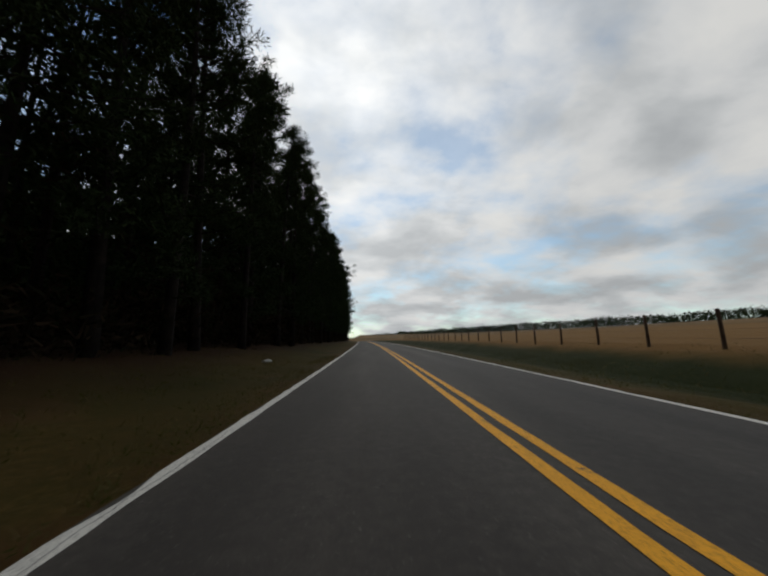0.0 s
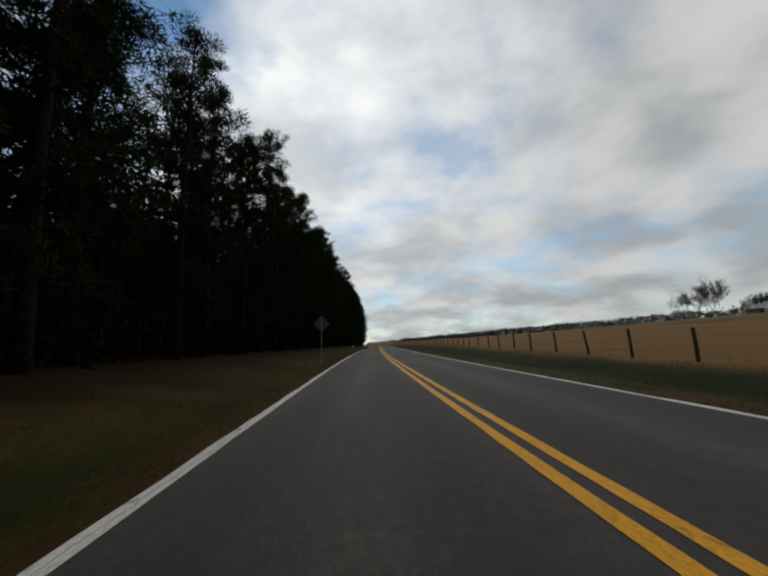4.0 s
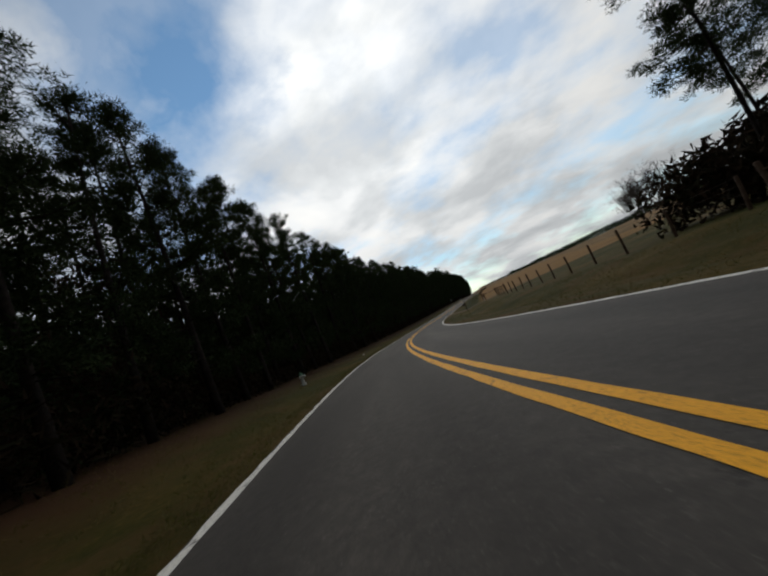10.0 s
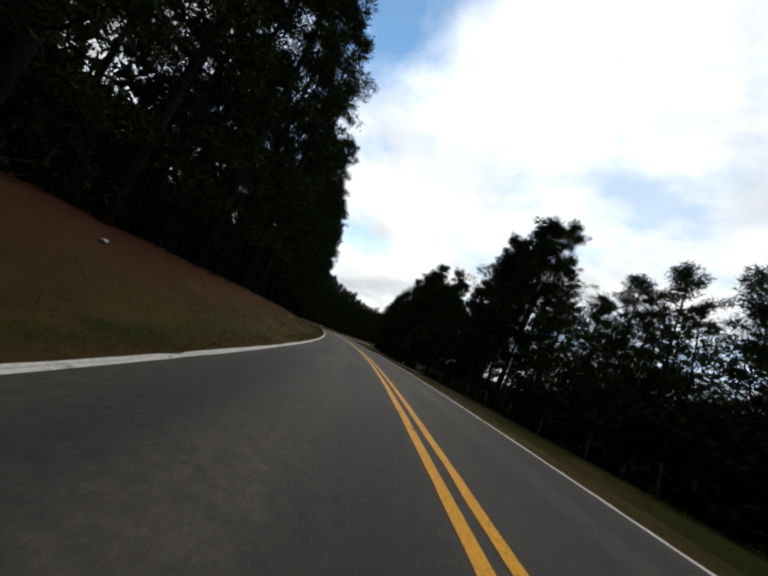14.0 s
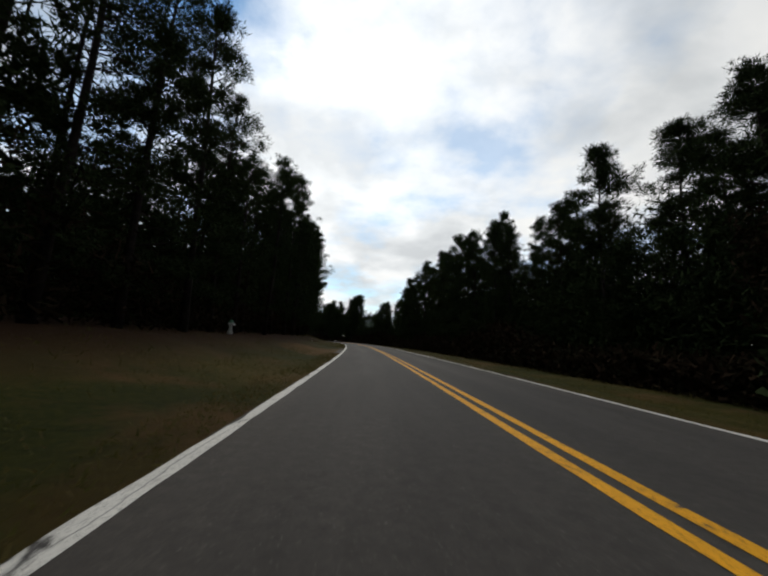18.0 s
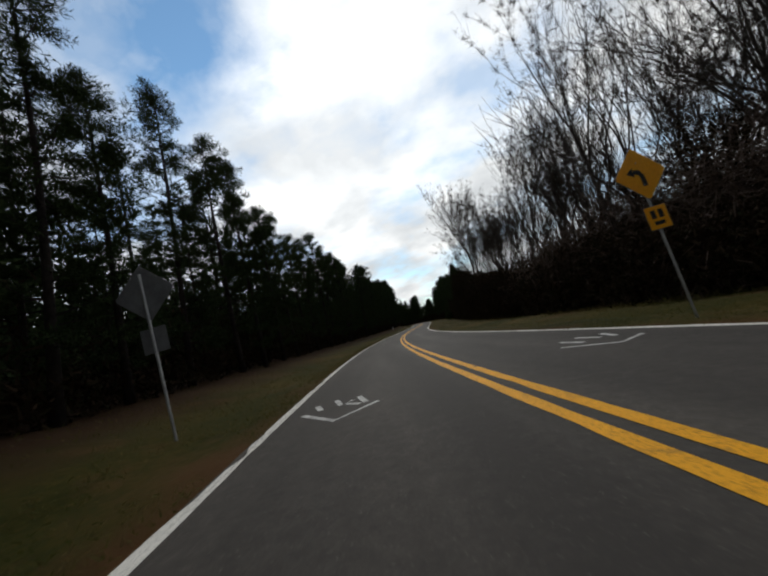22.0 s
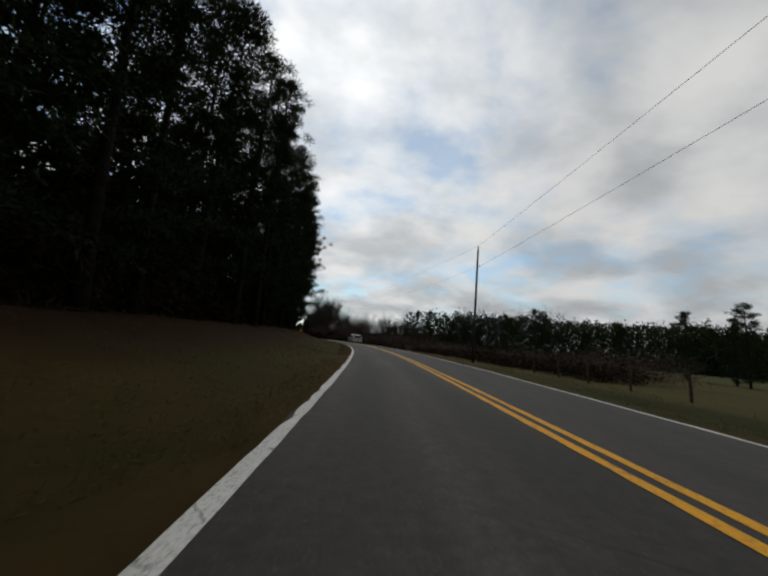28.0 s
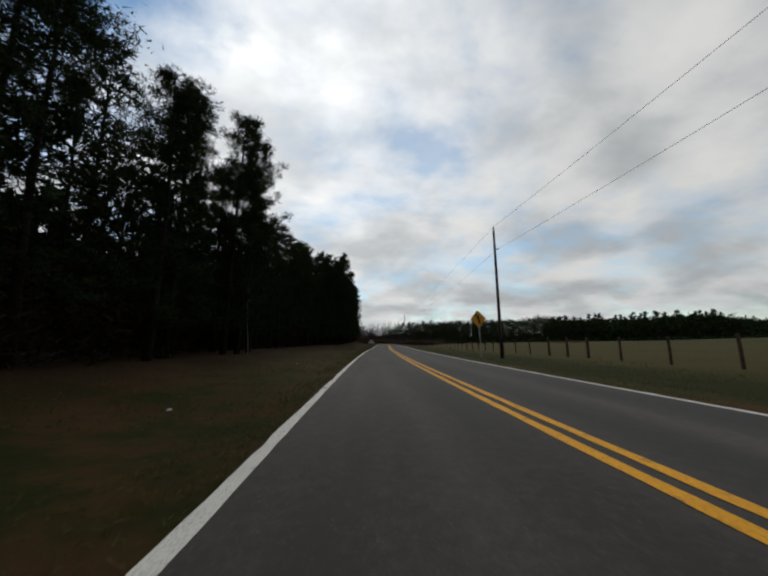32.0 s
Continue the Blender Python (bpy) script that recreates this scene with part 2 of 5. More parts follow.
def verge_build(k, tc):
    q = k.n("ShaderNodeSeparateXYZ", i0=uv(k))
    along, d = q.outputs[0], q.outputs[1]
    wob = k.math("MULTIPLY", k.math("SUBTRACT", k.noise(tc, 0.6, 5.0), 0.5), 3.0)
    near = k.math("ADD", k.math("ABSOLUTE", d), wob)
    big = k.noise(tc, 0.16, 5.0)
    fine = k.noise(tc, 7.0, 8.0, 0.8)
    grass = k.ramp(k.math("ADD", k.math("MULTIPLY", big, 0.5), k.math("MULTIPLY", fine, 0.5)), (0.35, (0.010, 0.0150, 0.0030)), (0.46, (0.026, 0.0325, 0.0052)),
                   (0.54, (0.047, 0.0425, 0.0090)), (0.66, (0.110, 0.078, 0.028)))
    dead = k.ramp(k.noise(tc, 0.33, 6.0, 0.7), (0.52, 0.0), (0.66, 0.75))
    worn = k.ramp(k.math("DIVIDE", k.math("ADD", along, 100.0), 1000.0), (0.10, 0.30), (0.14, 0.0), (0.66, 0.0), (0.73, 0.42), (0.80, 0.36), (0.84, 0.05))
    dead = k.math("MAXIMUM", dead, k.math("MULTIPLY", worn, k.ramp(k.noise(tc, 0.9, 5.0, 0.7), (0.36, 0.35), (0.56, 1.0))))
    grass = k.mix(dead, grass, k.mix(fine, (0.12, 0.075, 0.034, 1), (0.042, 0.027, 0.014, 1)))
    clay = k.mix(fine, (0.098, 0.048, 0.024, 1), (0.052, 0.030, 0.015, 1))
    c = k.mix(k.math("MULTIPLY", k.ramp(k.math("DIVIDE", near, 10.0), (0.35, 0.9), (0.43, 0.0)), k.ramp(k.noise(tc, 0.07, 3.0), (0.45, 0.3), (0.58, 1.0))), grass, clay)
    rusty = k.ramp(k.math("DIVIDE", k.math("ADD", along, k.math("MULTIPLY", wob, 4.0)), 1000.0), (0.225, 0.0), (0.255, 1.0), (0.345, 1.0), (0.375, 0.0), (0.545, 0.0), (0.57, 0.3), (0.63, 0.3), (0.66, 0.0))
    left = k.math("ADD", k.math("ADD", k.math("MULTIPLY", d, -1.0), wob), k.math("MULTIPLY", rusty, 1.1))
    # pine litter, with the shade of the trees put into its colour
    straw_shaded = k.mix(fine, k.mix(rusty, (0.042, 0.022, 0.010, 1), (0.068, 0.031, 0.012, 1)), k.mix(rusty, (0.018, 0.011, 0.006, 1), (0.036, 0.017, 0.008, 1)))
    # greener, patchier grass beside the last of the wood
    lush_end = k.ramp(k.math("DIVIDE", k.math("ADD", along, k.math("MULTIPLY", wob, 5.0)), 1000.0), (0.67, 0.0), (0.71, 0.9))
    patch = k.mix(k.ramp(k.noise(tc, 0.55, 6.0, 0.75), (0.42, 0.0), (0.60, 1.0)), k.mix(fine, (0.027, 0.041, 0.008, 1), (0.009, 0.014, 0.003, 1)), k.mix(fine, (0.100, 0.060, 0.030, 1), (0.026, 0.014, 0.007, 1)))
    c = k.mix(k.math("MULTIPLY", lush_end, k.math("LESS_THAN", d, 0.0)), c, patch)
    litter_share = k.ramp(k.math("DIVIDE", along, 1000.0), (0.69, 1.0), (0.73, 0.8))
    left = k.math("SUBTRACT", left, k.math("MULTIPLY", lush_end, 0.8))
    c = k.mix(k.math("MULTIPLY", litter_share, k.ramp(k.math("DIVIDE", left, 20.0), (0.31, 0.0), (0.47, 1.0))), c, straw_shaded)
    far = k.ramp(k.math("DIVIDE", k.math("ADD", d, k.math("MULTIPLY", wob, 0.3)), 20.0), (0.44, 0.0), (0.53, 1.0))
    dry = k.mix(k.math("ADD", k.math("MULTIPLY", big, 0.6), k.math("MULTIPLY", fine, 0.4)), (0.22, 0.137, 0.056, 1), (0.11, 0.072, 0.03, 1))
    c = k.mix(k.math("MULTIPLY", far, k.math("LESS_THAN", k.math("ADD", along, wob), 181.0)), c, dry)
    # green ditch grass below the dry field's fence, its shade painted in
    ditch = k.ramp(k.math("DIVIDE", k.math("ADD", d, k.math("MULTIPLY", wob, 0.5)), 20.0), (0.26, 0.0), (0.32, 0.9), (0.44, 0.9), (0.50, 0.0))
    ditch_shaded = k.mix(fine, (0.020, 0.033, 0.006, 1), (0.007, 0.012, 0.003, 1))
    c = k.mix(k.math("MULTIPLY", ditch, k.math("LESS_THAN", along, 176.0)), c, ditch_shaded)
    # bare earth pull-off beside the wood
    ea = k.math("DIVIDE", k.math("SUBTRACT", along, 410.5), 7.5)
    eb = k.math("DIVIDE", k.math("ADD", d, 4.0), 4.4)
    earth = k.math("ADD", k.math("ADD", k.math("MULTIPLY", ea, ea), k.math("MULTIPLY", eb, eb)), k.math("MULTIPLY", wob, 0.6))
    soil = k.mix(fine, (0.165, 0.095, 0.045, 1), (0.055, 0.036, 0.018, 1))
    c = k.mix(k.math("MULTIPLY", k.ramp(earth, (0.45, 1.0), (1.4, 0.0)), k.ramp(k.noise(tc, 1.1, 6.0, 0.7), (0.40, 0.25), (0.60, 0.95))), c, soil)
    green = k.mix(k.math("ADD", k.math("MULTIPLY", big, 0.6), k.math("MULTIPLY", fine, 0.4)), (0.040, 0.045, 0.013, 1), (0.078, 0.068, 0.026, 1))
    last = k.ramp(k.math("DIVIDE", k.math("ADD", along, k.math("MULTIPLY", wob, 5.0)), 1000.0), (0.640, 0.0), (0.665, 1.0))
    c = k.mix(k.math("MULTIPLY", last, k.ramp(k.math("DIVIDE", k.math("ADD", d, k.math("MULTIPLY", wob, 0.3)), 20.0), (0.20, 0.0), (0.26, 0.9))), c, k.mix(fine, (0.034, 0.044, 0.009, 1), (0.012, 0.016, 0.004, 1)))
    c = k.mix(k.math("MULTIPLY", far, k.math("GREATER_THAN", along, 640.0)), c, green)
    return k.mix(1.0, c, (1.08, 0.94, 0.76, 1), "MULTIPLY"), fine


M_ROAD = material("asphalt", asphalt_build, 0.82, (0.5, 0.006), 0.35)
M_WHITE = material("white road paint", paint_build((0.84, 0.81, 0.74), 0.60, -3.35), 0.7, (0.4, 0.004))
M_YELLOW = material("yellow road paint", paint_build((0.96, 0.44, 0.006), 0.60), 0.7, (0.4, 0.004))
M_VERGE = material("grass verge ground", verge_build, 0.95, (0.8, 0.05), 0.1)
M_GRASS = material("grass blades", island([(0.052, 0.062, 0.013), (0.078, 0.078, 0.020), (0.105, 0.088, 0.030), (0.15, 0.11, 0.048)]), 0.8, spec=0.15)


def leafy(m, share):
    """Lets light shine through thin leaves."""
    k = m.node_tree
    out = next(n for n in k.nodes if n.bl_idname == "ShaderNodeOutputMaterial")
    b = next(n for n in k.nodes if n.bl_idname == "ShaderNodeBsdfPrincipled")
    tr = k.nodes.new("ShaderNodeBsdfTranslucent")
    k.links.new(b.inputs["Base Color"].links[0].from_socket, tr.inputs["Color"])
    mx = k.nodes.new("ShaderNodeMixShader")
    mx.inputs[0].default_value = share
    k.links.new(b.outputs[0], mx.inputs[1])
    k.links.new(tr.outputs[0], mx.inputs[2])
    k.links.new(mx.outputs[0], out.inputs[0])


leafy(M_GRASS, 0.5)
M_FIELD = material("dry field grass", two_tone((0.21, 0.13, 0.055), (0.135, 0.088, 0.038), 0.05, 3.0), 0.95, (0.6, 0.1), 0.1)
M_GREENFIELD = material("green field grass", two_tone((0.048, 0.060, 0.016), (0.080, 0.080, 0.027), 0.03, 2.0), 0.95, (0.6, 0.1), 0.1)
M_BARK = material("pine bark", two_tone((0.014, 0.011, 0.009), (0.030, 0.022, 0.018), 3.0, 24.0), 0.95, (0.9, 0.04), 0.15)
M_GREYBARK = material("grey bark", two_tone((0.036, 0.029, 0.025), (0.074, 0.060, 0.051), 2.0, 18.0), 0.95, (0.7, 0.03), 0.15)
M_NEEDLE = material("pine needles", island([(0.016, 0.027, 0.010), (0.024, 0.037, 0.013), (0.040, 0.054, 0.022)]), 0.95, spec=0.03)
# leaf colours darkened to carry the deep shade inside brush and wood
M_BRUSH_SHADED = material("shade-darkened thicket leaves", island([(0.012, 0.013, 0.006), (0.022, 0.015, 0.008), (0.032, 0.020, 0.012)]), 0.95, spec=0.03)
M_DRYLEAF = material("dry brown leaves", island([(0.030, 0.018, 0.012), (0.06, 0.034, 0.022), (0.09, 0.055, 0.036)]), 0.8, spec=0.1)
M_TWIG = material("brown winter twigs", island([(0.050, 0.034, 0.026), (0.085, 0.060, 0.048), (0.13, 0.095, 0.078)]), 0.9, spec=0.05)
M_POST = material("weathered wood", two_tone((0.075, 0.047, 0.032), (0.125, 0.085, 0.06), 4.0, 40.0), 0.95, (0.6, 0.01), 0.15)


# ---- mesh helpers ----
def mesh_of(name, verts, faces, mats, uvs=None, index=None, smooth=False):
    me = bpy.data.meshes.new(name)
    me.from_pydata([tuple(map(float, v)) for v in verts], [], faces)
    for m in (mats if isinstance(mats, (list, tuple)) else [mats]):
        me.materials.append(m)
    if uvs is not None:
        layer = me.uv_layers.new(name="UVMap")
        loop = np.empty(len(me.loops), np.int32)
        me.loops.foreach_get("vertex_index", loop)
        layer.data.foreach_set("uv", np.asarray(uvs, np.float32)[loop].ravel())
    if index is not None:
        me.polygons.foreach_set("material_index", np.asarray(index, np.int32))
    if smooth:
        me.polygons.foreach_set("use_smooth", np.ones(len(me.polygons), bool))
    me.update()
    return me


def grid_faces(nu, nv):
    i, j = np.meshgrid(np.arange(nu - 1), np.arange(nv - 1), indexing="ij")
    a = (i * nv + j).ravel()
    return np.c_[a, a + nv, a + nv + 1, a + 1].tolist()


def part(name, me, parent, label=""):
    ob = new(name, me)
    ob.parent = parent
    if label:
        ob["label"] = label
    return ob


def tube(points, radii, sides=6, cap=True):
    """Vertices and faces of a tapered tube along points."""
    pts = [Vector(p) for p in points]
    vs, fs = [], []
    for i, p in enumerate(pts):
        d = (pts[min(i + 1, len(pts) - 1)] - pts[max(i - 1, 0)]).normalized()
        a = d.orthogonal().normalized()
        b = d.cross(a)
        for q in range(sides):
            w = 2 * math.pi * q / sides
            vs.append(tuple(p + (a * math.cos(w) + b * math.sin(w)) * radii[i]))
    for i in range(len(pts) - 1):
        for q in range(sides):
            r = (q + 1) % sides
            fs.append((i * sides + q, i * sides + r, (i + 1) * sides + r, (i + 1) * sides + q))
    if cap:
        fs.append(tuple(range(sides))[::-1])
        fs.append(tuple((len(pts) - 1) * sides + q for q in range(sides)))
    return vs, fs


class Soup:
    """Collects vertices and faces of one mesh."""

    def __init__(self):
        self.v, self.f, self.count, self.m = [], [], 0, []

    def add(self, vs, fs, mat=0):
        self.v.append(np.asarray(vs, float).reshape(-1, 3))
        k = self.count
        self.f += [tuple(i + k for i in f) for f in fs]
        self.m += [mat] * len(fs)
        self.count += len(vs)

    def tris(self, tri, mat=0):
        """tri: n x 3 x 3 array."""
        n = len(tri)
        self.v.append(tri.reshape(-1, 3))
        self.f += (np.arange(3 * n).reshape(n, 3) + self.count).tolist()
        self.m += [mat] * n
        self.count += 3 * n

    def mesh(self, name, mats, smooth=False):
        return mesh_of(name, np.concatenate(self.v), self.f, mats, index=self.m, smooth=smooth)


def blades(rng, centres, count, length, width, up=0.3, outward=None, loose=0.6):
    """Tufts: count thin triangles round every centre."""
    n = len(centres) * count
    c = np.repeat(centres, count, 0) + rng.normal(size=(n, 3)) * length * loose
    d = rng.normal(size=(n, 3))
    d[:, 2] += up
    if outward is not None:
        d += np.repeat(outward, count, 0) * 0.8
    d /= np.linalg.norm(d, axis=1)[:, None]
    side = np.cross(d, rng.normal(size=(n, 3)))
    side /= np.linalg.norm(side, axis=1)[:, None] + 1e-9
    ln = length * rng.uniform(0.6, 1.25, (n, 1))
    w = width * rng.uniform(0.7, 1.3, (n, 1))
    return np.stack([c - side * w * 0.5 - d * ln * 0.15, c + side * w * 0.5 - d * ln * 0.15, c + d * ln], 1)


# ---- terrain: heights beside the road ----
def ground_z(s, d):
    """Height of the ground above the road, s along and d beside it."""
    s, d = np.asarray(s, float), np.asarray(d, float)
    s, d = np.broadcast_arrays(s, d)
    bank = np.interp(s, [-260, 270, 300, 345, 375, 430, 520, 560, 640, 700, 830], [0.75, 0.8, 1.3, 1.7, 1.25, 1.0, 0.7, 1.4, 1.4, 0.6, 0.4])
    a = -d
    zl = np.interp(a, [3.4, 3.7, 4.6, 5.5], [-0.02, -0.07, -0.12, -0.10]) + bank * np.clip((a - 5.2) / 5.0, 0, 1) ** 1.3 + 0.03 * np.clip(a - 10, 0, 60)
    rise = np.interp(s, [-260, 40, 85, 110, 170, 200, 240, 300, 640, 690, 760, 830], [0.65, 0.6, -0.1, -0.25, -0.1, 0.0, 0.1, -0.5, -0.6, -0.25, -0.15, 0.1])
    slope = np.interp(s, [-260, 150, 230, 300, 640, 700, 830], [0.043, 0.043, 0.03, 0.0, 0.0, 0.015, 0.022])
    zr = np.interp(d, [3.4, 3.7, 5.0, 7.0, 8.3], [-0.02, -0.07, -0.16, -0.42, -0.3]) + (rise + 0.3) * np.clip((d - 7.6) / 3.0, 0, 1) + slope * np.clip(d - 10, 0, 240)
    return np.where(d < 0, zl, zr)


def nearest_road(x, y):
    """s and d of world points (arrays)."""
    best = np.full(x.shape, 1e18)
    idx = np.zeros(x.shape, int)
    for i in range(0, len(S), 4):
        q = (RX[i] - x) ** 2 + (RY[i] - y) ** 2
        m = q < best
        best[m], idx[m] = q[m], i
    a = TURN[idx]
    d = (x - RX[idx]) * np.cos(a) + (y - RY[idx]) * np.sin(a)
    s = S[idx] + (x - RX[idx]) * np.sin(a) - (y - RY[idx]) * np.cos(a)
    far = np.abs(s - S[idx]) > 12
    d = np.where(far, np.sign(d) * np.sqrt(best), d)
    return np.clip(s, -260, 828), d


def spot(s, d, lift=0.0):
    """World place on the ground at s, d."""
    x, y, z = road_at(s, d)
    return Vector((float(x), float(y), float(z + ground_z(s, d)) + lift))


def heading(s):
    """Degrees by which the road's backward view is turned at s."""
    return math.degrees(float(np.interp(s, S, TURN)))


# ---- the road, its lines, the verges and the land ----
def strip(name, s0, s1, step, ds, lift, mat, jitter=None, terrain=False):
    ss = np.arange(s0, s1 + 0.01, step)
    dd = np.array(ds, float)
    sg, dg = np.meshgrid(ss, dd, indexing="ij")
    if jitter is not None:
        dg = dg + jitter(sg, dg)
    x, y, z = road_at(sg, dg)
    z = z + (ground_z(sg, dg) if terrain else -0.012 * np.abs(dg)) + lift
    return mesh_of(name, np.c_[x.ravel(), y.ravel(), z.ravel()], grid_faces(len(ss), len(dd)), mat, np.c_[sg.ravel(), dg.ravel()])


def ragged(seed, amount, scale=1.0, first=1.0, last=1.0, chip=0.0):
    r = np.random.default_rng(seed)
    table = np.convolve(r.normal(size=6000), [0.25, 0.5, 0.25], "same")
    chips = np.convolve((r.uniform(size=6000) > 0.93) * r.uniform(0.4, 1.0, 6000), [0.5, 1, 1, 0.4], "same")

    def j(sg, dg):
        e = np.zeros_like(sg)
        for col, ph, k in ((0, 0, first), (-1, 2500, last)):
            if chip:
                e[:, col] += (chip if col == 0 else -0.3 * chip) * np.interp((sg[:, col] + 300) / 0.13 % 5900, np.arange(6000), chips)
            e[:, col] += k * amount * np.interp((sg[:, col] + 300) / scale % 2400 + ph, np.arange(6000), table)
        return e
    return j


road = tagged(new("road", strip("road", -258, 826, 0.5, (-3.445, -3.3, -1.7, 0, 1.7, 3.3, 3.50), 0.0, M_ROAD, ragged(5, 0.02, 0.3))),
              "worn grey two-lane asphalt road with fine cracks", "road", kind="structure")
tagged(new("paved_shoulder", strip("paved_shoulder", 405.0, 414.0, 0.5, (-3.85, -3.6, -3.48), -0.006, M_ROAD, ragged(8, 0.09, 0.5))), "worn grey asphalt widening at the edge of the road", "road", kind="structure")
for nm, d0, w, mat, lab in (("edge_line", -3.355, 0.16, M_WHITE, "worn white edge line painted on the road"), ("edge_line", 3.42, 0.135, M_WHITE, "worn white edge line painted on the road"),
                            ("centre_line", -0.115, 0.145, M_YELLOW, "worn yellow centre line, one of a pair"), ("centre_line", 0.172, 0.145, M_YELLOW, "worn yellow centre line, one of a pair")):
    tagged(new(nm, strip(nm, -256, 824, 0.125, (d0 - w / 2, d0 + w / 2), 0.005, mat, ragged(int(d0 * 100) + 900, 0.007, 0.2, 1.8 if d0 < -3 else 0.8, 3.0 if d0 > 3 else 0.8, 0.05 if d0 < -3 else 0.012 if abs(d0) < 1 else 0.0))), lab, "road marking", kind="structure")

VD_L = (-60, -45, -34, -26, -20, -16, -13, -11, -9.5, -8.2, -7, -6.2, -5.4, -4.8, -4.3, -3.9, -3.42)
VD_R = (3.48, 3.9, 4.3, 4.8, 5.4, 6.2, 7, 7.6, 8.3, 9, 10, 11, 13, 16, 20, 26, 34, 45, 60)


def bumpy(amount):
    def lump(v):
        return amount * noise.noise(Vector((v[0] * 0.35, v[1] * 0.35, 0))) + amount * 0.4 * noise.noise(Vector((v[0] * 1.3, v[1] * 1.3, 3)))
    return lump


def verge(name, ds, label):
    me = strip(name, -258, 826, 1.5, ds, 0.0, M_VERGE, terrain=True)
    lump = bumpy(0.10)
    for v in me.vertices:
        v.co.z += lump(v.co)
    n = len(ds)
    far = 0 if ds[0] < 0 else n - 1
    edge = n - 1 if ds[0] < 0 else 0
    for i, v in enumerate(me.vertices):
        if i % n == far:
            v.co.z -= 0.6
        if i % n == edge:
            v.co.z -= 0.06
    return tagged(new(name, me), label, "verge", kind="structure")


verge("verge_wood", VD_L, "grass verge running up to red-brown pine litter, tree shade painted in")
verge("verge_field", VD_R, "rough green and brown grass verge with a shallow ditch")


def land():
    """One sheet that reaches the horizon, finer near the road."""
    def axis(lo, hi, step, out):
        a = list(np.arange(lo, hi + 1, step))
        g = step
        while a[-1] < out:
            g *= 1.35
            a.append(a[-1] + g)
        g = step
        b = []
        p = lo
        while p > -out:
            g *= 1.35
            p -= g
            b.append(p)
        return np.array(b[::-1] + a)
    xs, ys = axis(-160, 420, 10, 3800), axis(-900, 340, 10, 3800)
    xg, yg = np.meshgrid(xs, ys, indexing="ij")
    s, d = nearest_road(xg.ravel(), yg.ravel())
    z = np.interp(s, S, RZ) + ground_z(s, d)
    z = z - np.where(np.abs(d) < 52, 0.9, 0.0)
    far = np.clip((np.hypot(xg.ravel() - 60, yg.ravel() + 300) - 700) / 1500, 0, 1)
    z = z * (1 - far) + 2.0 * far
    me = mesh_of("ground", np.c_[xg.ravel(), yg.ravel(), z], grid_faces(len(xs), len(ys)), [M_FIELD, M_GREENFIELD])
    cy = np.array([p.center.y for p in me.polygons])
    me.polygons.foreach_set("material_index", (cy + 45 * np.array([noise.noise(Vector((p.center.x * 0.02, p.center.y * 0.02, 0))) for p in me.polygons]) < -330).astype(np.int32))
    return tagged(new("ground", me), "open farmland of dry golden and green grass", "ground", kind="structure")


land()


# ---- trees ----
def pompoms(rng, centres, outs, count, length, width, ball):
    """Needle clusters: thin blades that fan out from every centre, mostly outward and up."""
    n = len(centres) * count
    d = rng.normal(size=(n, 3))
    d /= np.linalg.norm(d, axis=1)[:, None]
    size = np.repeat(rng.uniform(0.75, 1.25, (len(centres), 1)), count, 0)
    c = np.repeat(centres, count, 0) + d * rng.uniform(0.1, 1.0, (n, 1)) ** 0.6 * ball * size * (1, 1, 0.72)
    d = d + np.repeat(outs, count, 0) * 0.4 + rng.normal(size=(n, 3)) * 0.4
    d /= np.linalg.norm(d, axis=1)[:, None] + 1e-9
    side = np.cross(d, rng.normal(size=(n, 3)))
    side /= np.linalg.norm(side, axis=1)[:, None] + 1e-9
    ln = length * rng.uniform(0.7, 1.2, (n, 1))
    w = width * rng.uniform(0.7, 1.3, (n, 1))
    return np.stack([c - side * w * 0.5 - d * ln * 0.3, c + side * w * 0.5 - d * ln * 0.3, c + d * ln * 0.7], 1)


